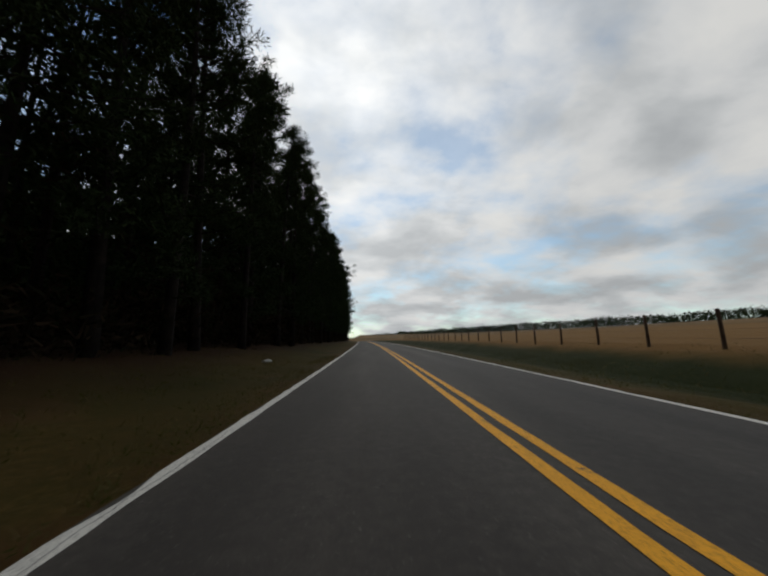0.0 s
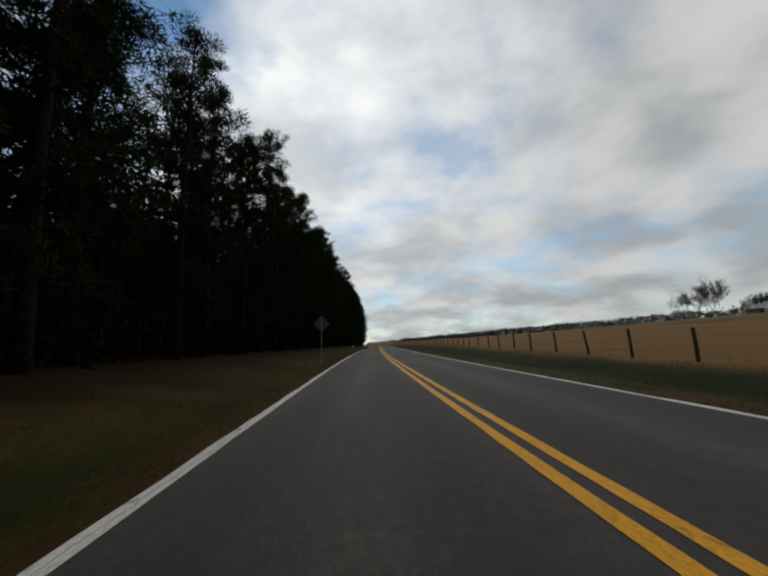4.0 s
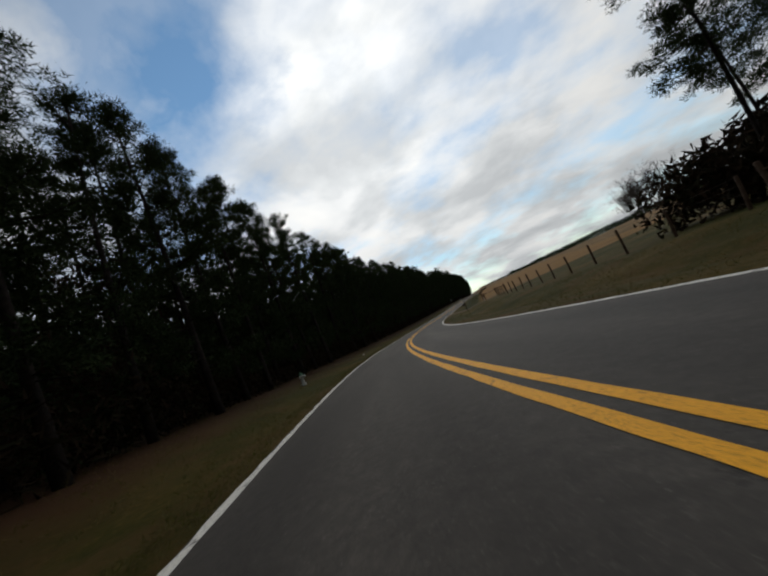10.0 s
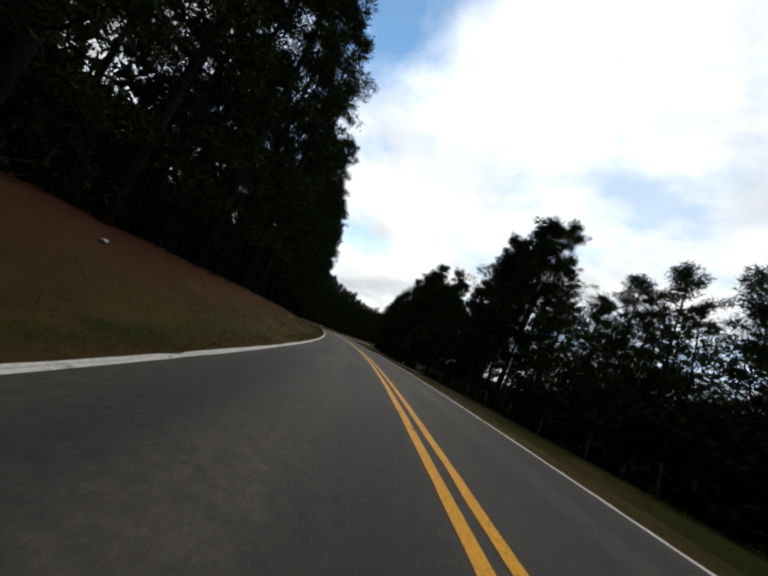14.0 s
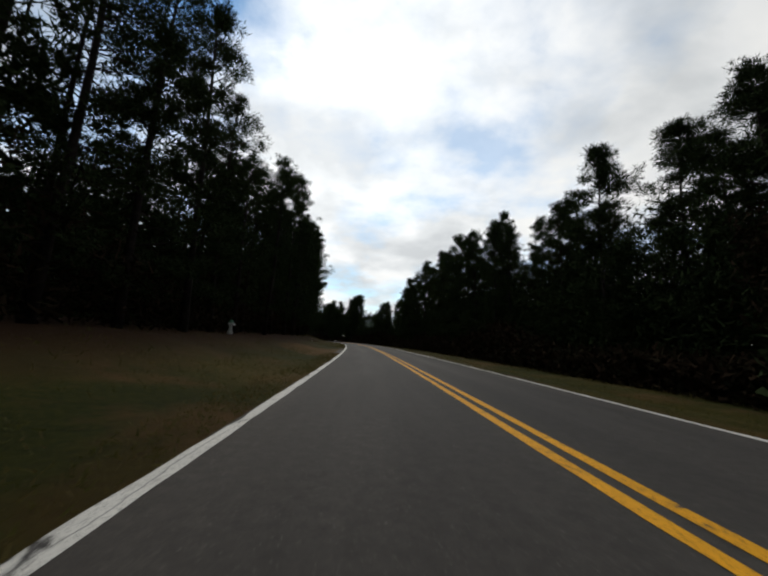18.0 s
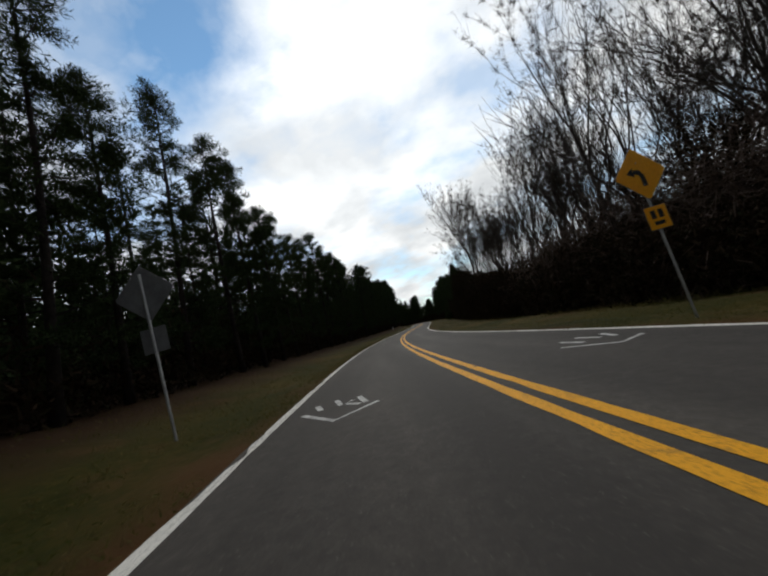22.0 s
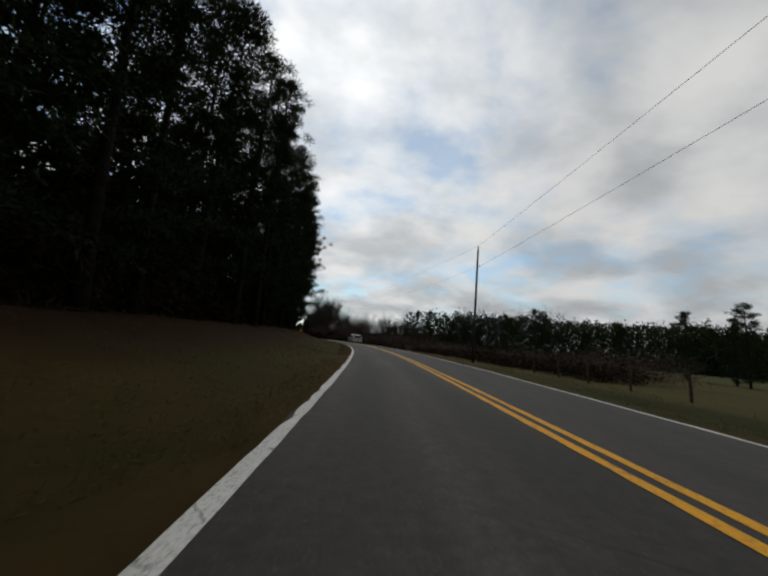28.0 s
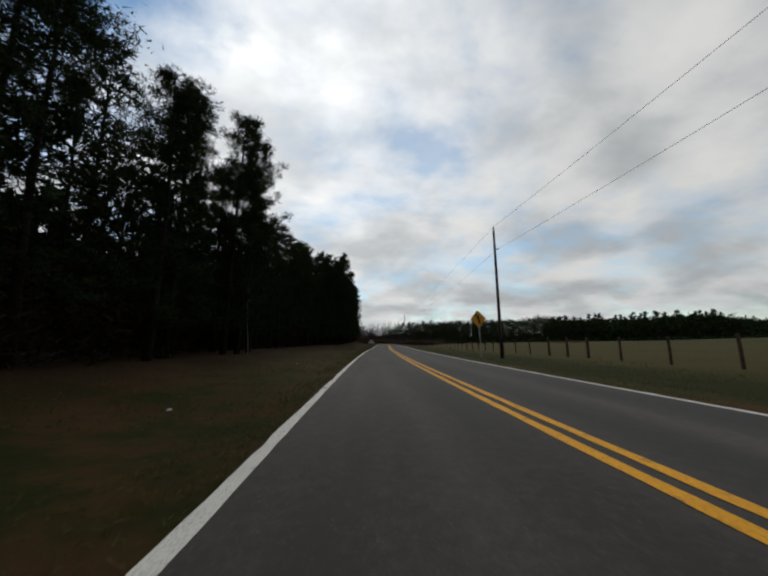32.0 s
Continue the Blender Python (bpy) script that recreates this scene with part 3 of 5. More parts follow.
def pine_mesh(seed, H, limbs, tufts, count, length, width, sides=7, low=0.42, wide=1.0, stout=1.0, ball=0.42):
    """Trunk and crown meshes of a tall roadside pine: whorled limbs that end in rounded needle clusters."""
    rng = np.random.default_rng(seed)
    bend = rng.normal(size=2) * 0.25
    zs = np.linspace(0, H, 7)
    pts = [(bend[0] * math.sin(z / H * 3), bend[1] * math.sin(z / H * 2.3), z - (0.4 if z == 0 else 0)) for z in zs]
    rad = [stout * 0.21 * (H / 21) * (1 - 0.9 * z / H) + 0.02 for z in zs]
    rad[0] *= 1.25
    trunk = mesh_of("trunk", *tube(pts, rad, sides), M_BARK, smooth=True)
    sp = Soup()
    cs, outs = [], []
    k = H / 21
    lobe = rng.uniform(0, 6.28, 3)
    for i in range(limbs):
        u = ((i + rng.uniform(0, 1)) / limbs) ** 0.9
        z0 = H * (low + (0.975 - low) * u)
        w = rng.uniform(0, 2 * math.pi)
        prof = math.sin(math.pi * min(1, 0.2 + 0.8 * u) ** 0.85) ** 0.75
        uneven = 0.8 + 0.3 * math.sin(2 * w + lobe[0] + 9 * u) + 0.22 * math.sin(17 * u + lobe[1])
        ln = (0.55 + 2.75 * prof * rng.uniform(0.6, 1.15) * uneven) * k * wide
        rise = rng.uniform(-0.12, 0.35) + 0.6 * u
        p0 = np.array([bend[0] * math.sin(z0 / H * 3), bend[1] * math.sin(z0 / H * 2.3), z0])
        tip = p0 + np.array([math.cos(w) * ln, math.sin(w) * ln, ln * rise])
        mid = (p0 + tip) / 2 + np.array([0, 0, -0.1 * ln])
        if count > 12:
            sp.add(*tube([p0, mid, tip], [0.045 * k, 0.03, 0.012], 3, False), 1)
        for j in range(tufts):
            q = 0.45 + 0.55 * (j + rng.uniform(0, 1)) / tufts
            b = p0 * (1 - q) ** 2 + 2 * mid * q * (1 - q) + tip * q * q
            cs.append(b + rng.normal(size=3) * (0.34, 0.34, 0.2) * max(q, 0.5) * k)
            outs.append((math.cos(w) * 0.7, math.sin(w) * 0.7, 0.55))
    cs.append((pts[-1][0], pts[-1][1], H)), outs.append((0, 0, 1))
    sp.tris(pompoms(rng, np.array(cs), np.array(outs), count, length, width, ball))
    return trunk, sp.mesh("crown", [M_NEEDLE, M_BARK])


TALL = {}


def pine_thing(seed, H, label, group, low=0.42, detail=(66, 5, 68, 0.27, 0.054), wide=1.05, stout=1.0, ball=0.50):
    e = tagged(new("pine_tree"), label, "tree", group)
    TALL[e] = H
    t, c = pine_mesh(seed, H, *detail, low=low, wide=wide, stout=stout, ball=ball)
    part("trunk", t, e, "straight scaly pine trunk")
    part("crown", c, e, "dark green needle crown")
    return e


rng = random.Random(7)
LEFT_PINES = [pine_thing(40 + i, h, "tall dark pine at the edge of a roadside plantation", "plantation pines", low=0.1, wide=1.0) for i, h in enumerate((21.5, 20.0, 23.0, 19.0, 22.0))]
RIGHT_PINES = [pine_thing(60 + i, h, "dark pine with a ragged crown in a roadside stand", "roadside pine stand", low=0.18, wide=1.0, detail=(70, 5, 66, 0.24, 0.048), stout=0.7, ball=0.46) for i, h in enumerate((17.5, 19.0, 16.0, 14.5))]
OPEN_PINES = [pine_thing(80 + i, h, "tall slender pine with a bare lower trunk", "roadside pine stand", low=0.34, wide=1.05, detail=(62, 5, 66, 0.25, 0.05), stout=0.62, ball=0.5) for i, h in enumerate((17.0, 18.5, 16.0))]
YOUNG_PINES = [pine_thing(66 + i, h, "young bushy pine at the edge of a roadside stand", "roadside pine stand", low=0.08, detail=(60, 5, 56, 0.2, 0.042), wide=1.45, stout=0.8, ball=0.38) for i, h in enumerate((10.5, 11.5, 9.5))]


def plant(base, s, d, scale, used=[]):
    p = spot(s, d, -0.05)
    m = Matrix.Translation(p) @ Matrix.Rotation(rng.uniform(0, 6.28), 4, "Z") @ Matrix.Rotation(rng.gauss(0, 0.025), 4, "X")
    if base not in used:
        used.append(base)
        base.matrix_basis = m
        ob = base
    else:
        ob = copy_thing(base, m)
    ob.scale = (scale, scale, scale * rng.uniform(0.93, 1.06))
    return ob


# where the first row stands and how tall it is, along the road
def edge_d(s):
    return np.interp(s, [-130, -30, 5, 225, 240, 275, 300, 560, 590, 640, 690, 704, 744, 750, 800], [-7.9, -8.8, -10.5, -10.3, -9.0, -9.3, -10.4, -10.5, -11.1, -10.7, -10.5, -13.6, -14.2, -11.2, -11.0])


def edge_h(s):
    return np.interp(s, [-130, -60, -25, 0, 21, 40, 80, 102, 115, 150, 190, 198, 203, 214, 225, 234, 250, 265, 340, 380, 400, 407, 412, 416, 420, 445, 470, 504, 512, 520, 546, 575, 605, 655, 668, 673, 676, 681, 683, 694, 702, 708, 724, 733, 743, 752, 770],
                     [24, 22.5, 23, 23.5, 24.5, 22, 20.5, 22, 22, 19, 20.8, 21.5, 18.5, 19.5, 21, 17.2, 23, 25, 24, 20, 19, 18, 15, 14.5, 17, 18.5, 18.5, 16, 17.8, 16.5, 20, 22, 20, 20, 19.5, 19.5, 19.5, 20, 21.2, 20, 19.6, 18.4, 16.6, 15.8, 16.5, 16.5, 16.5])


def plant_tall(kinds, s, d, h):
    """One of the kinds, h metres tall."""
    base = rng.choice(kinds)
    return plant(base, s, d, float(h) / TALL[base])


s = -118.0
while s < 772:
    plant_tall(LEFT_PINES, s, edge_d(s) - abs(rng.gauss(0, 0.7)), edge_h(s) * rng.uniform(0.86, 1.04) * (0.7 if 674 < s < 682 else 1.0))
    s += rng.uniform(2.7, 4.75)

for s in np.arange(683.5, 700, 2.4):
    plant_tall(LEFT_PINES, float(s), edge_d(s) - rng.uniform(0.8, 3.4), edge_h(s) * rng.uniform(0.85, 1.0))
for s, h in ((740.5, 14.5), (742.5, 16), (744.5, 16)):
    plant_tall(LEFT_PINES, s, -11.6, h)

s = 237.0
while s < 440:
    h = np.interp(s, [231, 245, 254, 263, 272, 278, 290, 296, 299, 302, 304, 314, 318, 322, 327, 330, 342, 357, 370, 384, 394, 402, 409, 415, 421, 426, 431, 440], [14, 14.2, 14.5, 15.5, 17.5, 18.8, 18.5, 12.5, 13.3, 15, 20, 20, 12, 9.5, 12, 10.5, 13, 15.7, 17.2, 19, 17.5, 17.3, 15.2, 14.5, 17, 13.5, 17, 13])
    if h < 13.2:
        plant_tall(YOUNG_PINES, s, 12.3 + abs(rng.gauss(0, 1.4)), h * rng.uniform(0.84, 1.03))
    else:
        plant_tall(OPEN_PINES if s < 314 else RIGHT_PINES, s, 12.3 + abs(rng.gauss(0, 1.6)), h * rng.uniform(0.88, 1.04))
    s += rng.uniform(1.3, 2.5) if s < 314 else rng.uniform(1.6, 3.0)
for s, d, h in ((229.5, 19.0, 13), (231.5, 15.6, 14), (234, 17.5, 15), (237, 15.5, 15)):
    plant_tall(OPEN_PINES, s, d, h)

def far_wood(name, places, seed, label, H=20.0, low=0.42, low_detail=(16, 4, 16, 0.55, 0.16)):
    """Many plain pines behind the first rows, in one mesh."""
    kinds = []
    for q in range(4):
        t, c = pine_mesh(seed + q, H, *low_detail, sides=5, low=low)
        kinds.append([(np.array([v.co[:] for v in me.vertices]), [tuple(p.vertices) for p in me.polygons]) for me in (t, c)])
        bpy.data.meshes.remove(t), bpy.data.meshes.remove(c)
    sp = Soup()
    r = np.random.default_rng(seed)
    for s, d, k in places:
        p = spot(s, d, -0.1)
        a, sc = r.uniform(0, 6.28), k * r.uniform(0.85, 1.12)
        rot = np.array([[math.cos(a), -math.sin(a), 0], [math.sin(a), math.cos(a), 0], [0, 0, 1]]) * sc
        for i, (v, f) in enumerate(kinds[r.integers(4)]):
            sp.add(v @ rot.T + np.array(p), f, i)
    return tagged(new(name, sp.mesh(name, [M_BARK, M_NEEDLE])), label, "woods", kind="stuff")


r0 = np.random.default_rng(3)
inner = [(q + r0.uniform(-1.5, 1.5), edge_d(q) - 4.4 + r0.normal() * 0.9, edge_h(q) / 21.0 * r0.uniform(0.92, 1.04)) for q in np.arange(-118, 775, 4.2)]
far_wood("pine_row", inner, 94, "second row of tall dark pines in the plantation", H=21.0, low=0.3, low_detail=(46, 4, 15, 0.46, 0.125))
deep = [(q + r0.uniform(-2, 2), -19.5 + r0.uniform(-1.5, 1.5) + min(0, 0.6 * (edge_d(q) + 10.5)), edge_h(q) / 21.0) for q in np.arange(-250, 800, 4.6)]
deep += [(q + r0.uniform(-1, 1), -10.8 + r0.uniform(-1.5, 0.5), 1.0) for q in np.arange(-250, -118, 3.2)]
far_wood("pine_woods", deep, 90, "dense dark pine plantation behind the first rows")


def stand_h(q):
    return np.interp(q, [236, 265, 288, 299, 303, 318, 322, 342, 368, 392, 410, 432], [10, 11, 11, 5, 9, 12, 7.5, 9, 9.5, 10.5, 10.5, 9])


behind = [(q + r0.uniform(-1, 1), 17.0 + r0.normal() * 1.2, float(np.interp(q, [246, 272, 290, 300, 318, 330, 357, 384, 410, 436], [14, 17, 14, 8, 11, 9.5, 12.5, 15, 13.5, 13])) / 20.0) for q in np.arange(246, 436, 2.8)]
far_wood("pine_stand", behind, 120, "slender pines in the second row of the roadside stand", low=0.3, low_detail=(44, 4, 15, 0.46, 0.12))
right = [(q + r0.uniform(-2, 2), d + r0.uniform(-1.5, 1.5), stand_h(q) * 1.2 / 20.0) for d in (21, 26) for q in np.arange(245, 440, 4.0)]
far_wood("pine_stand_depth", right, 124, "dark stand of slender pines behind the first rows", low=0.3)


def ground_at(x, y, lift=0.0):
    """Place on the land at world x, y."""
    s, d = nearest_road(np.array([float(x)]), np.array([float(y)]))
    far = min(max((math.hypot(x - 60, y + 300) - 700) / 1500, 0), 1)
    z = float(np.interp(s[0], S, RZ) + ground_z(s[0], d[0]))
    return Vector((x, y, z * (1 - far) + 2.0 * far + lift))


# ---- bare winter trees ----
def bare_mesh(seed, H, spread=0.55, levels=4, stems=1, twigs=4, leaves=480, thick=1.0, bark=None):
    """Trunk mesh and branch mesh of a leafless tree."""
    r = random.Random(seed)
    trunk, crown = Soup(), Soup()

    def grow(p, d, ln, rad, lev):
        n = 3 if lev < 2 else (2 if lev < 4 else 1)
        pts, rads = [p], [rad]
        q, e = Vector(p), Vector(d)
        for i in range(n):
            e = (e + Vector((r.gauss(0, 0.13), r.gauss(0, 0.13), 0.09 + r.gauss(0, 0.06)))).normalized()
            q = q + e * ln / n
            pts.append(q.copy())
            rads.append(rad * (1 - 0.55 * (i + 1) / n))
        (trunk if lev == 0 else crown).add(*tube(pts, rads, 7 if lev == 0 else (5 if lev == 1 else 3), lev == 0))
        if lev >= levels:
            return
        kids = {0: 6, 1: 4, 2: twigs, 3: 3}[min(lev, 3)]
        for i in range(kids):
            f = r.uniform(0.45, 1.0) if lev else r.uniform(0.5, 1.0)
            if i == 0:
                f = 1.0
            k = min(int(f * n), n - 1)
            o = pts[k].lerp(pts[k + 1], f * n - k)
            side = e.orthogonal().normalized()
            side.rotate(Matrix.Rotation(r.uniform(0, 6.28), 3, e))
            tilt = spread * r.uniform(0.5, 1.25) * (0.45 if i == 0 else 1.0)
            nd = (e * math.cos(tilt) + side * math.sin(tilt) + Vector((0, 0, 0.2))).normalized()
            grow(o, nd, ln * r.uniform(0.5, 0.72), max(rads[k] * r.uniform(0.42, 0.6), 0.009 * thick), lev + 1)
    for _ in range(stems):
        lean = Vector((r.gauss(0, 0.07 * stems), r.gauss(0, 0.07 * stems), 1)).normalized()
        grow(Vector((r.gauss(0, 0.2) * (stems > 1), r.gauss(0, 0.2) * (stems > 1), -0.3)), lean, H * 0.46, 0.0095 * H / stems ** 0.5, 0)
    if leaves and levels > 3:
        allv = np.concatenate(crown.v[len(crown.v) // 4:])
        pick = np.random.default_rng(seed + 5).choice(len(allv), 1500 if thick < 2 else 3200)
        crown.tris(blades(np.random.default_rng(seed + 6), allv[pick], 4, (0.42 if thick < 2 else 0.7) * H / 19, 0.015 * min(thick, 1.9), 0.5, None, 0.12), 0)
    if leaves:
        allv = np.concatenate(crown.v)
        pick = np.random.default_rng(seed).choice(len(allv), leaves)
        crown.tris(blades(np.random.default_rng(seed + 1), allv[pick] + 0.05, 2, 0.09, 0.06, -0.3), 1)
    return trunk.mesh("trunk", [bark or M_GREYBARK], True), crown.mesh("branches", [bark or M_GREYBARK, M_DRYLEAF])


def bare_thing(seed, H, label, group="bare trees", **kw):
    e = tagged(new("bare_tree"), label, "tree", group)
    t, c = bare_mesh(seed, H, **kw)
    part("trunk", t, e, "smooth grey trunk")
    part("crown", c, e, "leafless spreading branches and twigs")
    return e


BARE = [bare_thing(200 + i, h, "tall leafless grey hardwood behind the thicket", "hardwoods behind the thicket", spread=sp, thick=1.05)
        for i, (h, sp) in enumerate(((20.0, 0.42), (18.0, 0.48), (21.5, 0.38), (16.0, 0.52)))]


def bare_h(s):
    return np.interp(s, [436, 455, 463, 470, 490, 525, 536, 545, 557, 575, 600], [30, 30, 27, 22.5, 19.5, 18, 15.5, 11.5, 8.5, 6.5, 6.0])


s = 451.0
while s < 606:
    plant(rng.choice(BARE), s, rng.uniform(14.0, 18.5) + (1.5 if s < 475 else 0), bare_h(s) / 19.5 * rng.uniform(0.8, 1.04))
    s += rng.uniform(2.6, 4.4) if s < 500 else rng.uniform(1.2, 2.2)


big_bare = bare_thing(230, 17.0, "large leafless tree rising behind the thicket", "hardwoods behind the thicket", spread=0.46, thick=1.05)
big_bare.matrix_basis = Matrix.Translation(spot(452, 17.5)) @ Matrix.Rotation(0.5, 4, "Z")
field_bare = bare_thing(231, 15.0, "spreading leafless tree alone in the field", "field trees", spread=0.72, stems=4, twigs=5, thick=2.4)
field_bare.matrix_basis = Matrix.Translation(ground_at(56, -149, -0.1))
field_bare.scale = (0.76, 0.76, 0.8)
for x, y, k, a in ((50, -173, 0.66, 1.0), (246, 132, 1.9, 2.0), (234, 141, 1.4, 3.3), (258, 118, 0.9, 0.4)):
    o = copy_thing(field_bare, Matrix.Translation(ground_at(x, y, -0.2)) @ Matrix.Rotation(a, 4, "Z"))
    o.scale = (k, k, k)


def bare_wood(name, places, seed, label, H=15.0):
    kinds = []
    for q in range(3):
        t, c = bare_mesh(seed + q, H, levels=3, twigs=5, leaves=0, thick=1.6)
        kinds.append([(np.array([v.co[:] for v in me.vertices]), [tuple(p.vertices) for p in me.polygons]) for me in (t, c)])
        bpy.data.meshes.remove(t), bpy.data.meshes.remove(c)
    sp = Soup()
    r = np.random.default_rng(seed)
    for p, k in places:
        a, sc = r.uniform(0, 6.28), k * r.uniform(0.8, 1.1)
        rot = np.array([[math.cos(a), -math.sin(a), 0], [math.sin(a), math.cos(a), 0], [0, 0, 1]]) * sc
        for v, f in kinds[r.integers(3)]:
            sp.add(v @ rot.T + np.array(p), f)
    return tagged(new(name, sp.mesh(name, [M_GREYBARK])), label, "woods", kind="stuff")


rb = np.random.default_rng(31)
bare_wood("bare_woods", [(spot(a, d), bare_h(a) / 15.0 * 0.9) for d in (20, 26) for a in np.arange(452, 606, 5.5) + rb.uniform(-2, 2)]
          + [(spot(a, d), bare_h(a) / 15.0) for d in (13.2, 16) for a in np.arange(500, 612, 5.0) + rb.uniform(-1.0, 1.0)]
          + [(spot(a, d), 12.5 / 15.0) for d in (31, 38, 46) for a in np.arange(548, 615, 4.5) + rb.uniform(-2, 2)], 240, "grey leafless hardwood thicket seen against the sky")


bare_wood("far_hardwoods", [(spot(a, d), 21.5 / 15.0) for d in np.arange(38, 100, 7.0) for a in np.arange(402, 462, 8.0) + rb.uniform(-3, 3)], 244, "grey leafless hardwood forest far back beyond the thicket")


M_PALEBARK = material("pale bark", two_tone((0.30, 0.28, 0.25), (0.42, 0.40, 0.37), 2.5, 20.0), 0.9, (0.6, 0.02), 0.15)
pale = bare_thing(233, 10.0, "slim pale leafless tree at the edge of the pines", "edge saplings", spread=0.3, leaves=0, levels=2, twigs=1, bark=M_PALEBARK)
pale.matrix_basis = Matrix.Translation(spot(741.5, -11.2))
pale.scale = (0.3, 0.3, 0.85)


# ---- undergrowth and thickets ----
def scrub(name, bands, seed, label, leaf=0.5, width=0.2, count=6, mat=None, follow=False, lo=0.0, loose=0.6):
    """bands: (s0, s1, d0, d1, height, clumps)."""
    r = np.random.default_rng(seed)
    out = []
    for s0, s1, d0, d1, h, n in bands:
        ss, dd = r.uniform(s0, s1, n), r.uniform(min(d0, d1), max(d0, d1), n)
        if follow:
            dd = dd + edge_d(ss) + 10.5
        x, y, z = road_at(ss, dd)
        lump = 0.55 + 0.45 * np.array([noise.noise(Vector((a * 0.09, b * 0.12, seed))) for a, b in zip(ss, dd)]) * 1.6
        if callable(h):
            z = z + ground_z(ss, dd) + (lo + (1 - lo) * r.uniform(0, 1, n) ** 1.15) * h(ss) * np.clip(0.88 + 0.3 * (lump - 0.55), 0.6, 1.06)
        else:
            z = z + ground_z(ss, dd) + r.uniform(0, 1, n) ** 0.8 * h * np.clip(lump, 0.3, 1.3)
        out.append(blades(r, np.c_[x, y, z], count, leaf, width, 0.5, None, loose))
    sp = Soup()
    sp.tris(np.concatenate(out))
    return tagged(new(name, sp.mesh(name, [mat or M_BRUSH_SHADED])), label, "undergrowth", kind="stuff")


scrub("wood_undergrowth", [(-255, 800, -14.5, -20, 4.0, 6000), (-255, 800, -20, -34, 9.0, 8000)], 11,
      "brown and green undergrowth beneath the pines, darkened for shade", 0.45, 0.25, 9)
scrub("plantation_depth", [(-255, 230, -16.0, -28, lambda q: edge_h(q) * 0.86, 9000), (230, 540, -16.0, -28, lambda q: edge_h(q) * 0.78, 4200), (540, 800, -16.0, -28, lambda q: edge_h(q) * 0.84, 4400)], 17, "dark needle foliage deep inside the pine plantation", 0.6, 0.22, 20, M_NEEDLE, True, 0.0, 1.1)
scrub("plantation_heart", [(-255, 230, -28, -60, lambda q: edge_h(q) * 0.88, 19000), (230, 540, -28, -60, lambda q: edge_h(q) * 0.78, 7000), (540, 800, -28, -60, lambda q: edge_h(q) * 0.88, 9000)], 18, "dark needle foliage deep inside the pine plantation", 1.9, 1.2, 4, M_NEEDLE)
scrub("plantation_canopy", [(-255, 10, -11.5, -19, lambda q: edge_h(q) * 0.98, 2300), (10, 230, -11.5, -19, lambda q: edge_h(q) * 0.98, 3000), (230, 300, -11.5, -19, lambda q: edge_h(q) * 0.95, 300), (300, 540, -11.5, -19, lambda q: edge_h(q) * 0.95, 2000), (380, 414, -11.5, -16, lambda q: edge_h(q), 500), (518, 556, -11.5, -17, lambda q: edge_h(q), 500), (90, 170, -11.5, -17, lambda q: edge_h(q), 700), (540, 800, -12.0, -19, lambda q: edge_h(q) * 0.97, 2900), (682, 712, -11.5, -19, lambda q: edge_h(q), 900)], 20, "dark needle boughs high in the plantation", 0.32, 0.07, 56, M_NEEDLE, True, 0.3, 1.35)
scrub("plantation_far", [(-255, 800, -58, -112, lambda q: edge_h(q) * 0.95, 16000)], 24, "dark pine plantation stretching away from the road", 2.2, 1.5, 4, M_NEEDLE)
scrub("wood_edge_brush", [(-130, 790, -10.4, -13.5, 4.2, 16000), (-130, 250, -10.9, -14, lambda q: 9.0 + 0 * q, 7000), (250, 540, -10.9, -14, lambda q: 6.0 + 0 * q, 4000), (540, 790, -10.9, -14, lambda q: 8.0 + 0 * q, 4000)], 14, "brush and low boughs along the edge of the pine wood, darkened for shade", 0.42, 0.09, 9, None, True)
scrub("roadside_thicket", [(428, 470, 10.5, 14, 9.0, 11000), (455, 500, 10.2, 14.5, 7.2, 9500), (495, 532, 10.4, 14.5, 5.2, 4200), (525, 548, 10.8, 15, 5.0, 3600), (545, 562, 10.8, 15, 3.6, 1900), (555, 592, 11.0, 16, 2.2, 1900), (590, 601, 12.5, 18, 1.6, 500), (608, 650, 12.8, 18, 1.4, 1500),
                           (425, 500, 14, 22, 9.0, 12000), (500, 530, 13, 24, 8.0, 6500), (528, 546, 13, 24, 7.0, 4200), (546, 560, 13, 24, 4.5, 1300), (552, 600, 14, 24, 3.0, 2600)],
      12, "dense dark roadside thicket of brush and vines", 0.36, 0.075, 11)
scrub("far_underwood", [(402, 462, 38, 100, 15.0, 3600)], 249, "grey-brown undergrowth among the far hardwoods", mat=M_TWIG)
scrub("brown_thicket", [(500, 545, 13.0, 24, 9.5, 5200), (500, 530, 11.0, 20, 7.0, 2600), (525, 562, 10.8, 20, 6.0, 5200), (555, 604, 11.2, 24, 3.9, 6200), (604, 650, 13.0, 22, 1.8, 1600)], 15, "brown leafless brush and saplings beside the road", 0.75, 0.03, 16, M_TWIG, False, 0.0, 0.7)
scrub("stand_depth", [(313, 432, 13.5, 22, stand_h, 16000), (318, 432, 12.5, 24, lambda q: stand_h(q) * 0.62, 18000), (428, 456, 12.0, 22, lambda q: 10.5 + 0 * q, 6500), (384, 432, 12.5, 22, lambda q: stand_h(q) * 1.05, 7000)], 19, "dark needle foliage inside the roadside pine stand", 0.42, 0.10, 9, M_NEEDLE, False, 0.0, 0.9)
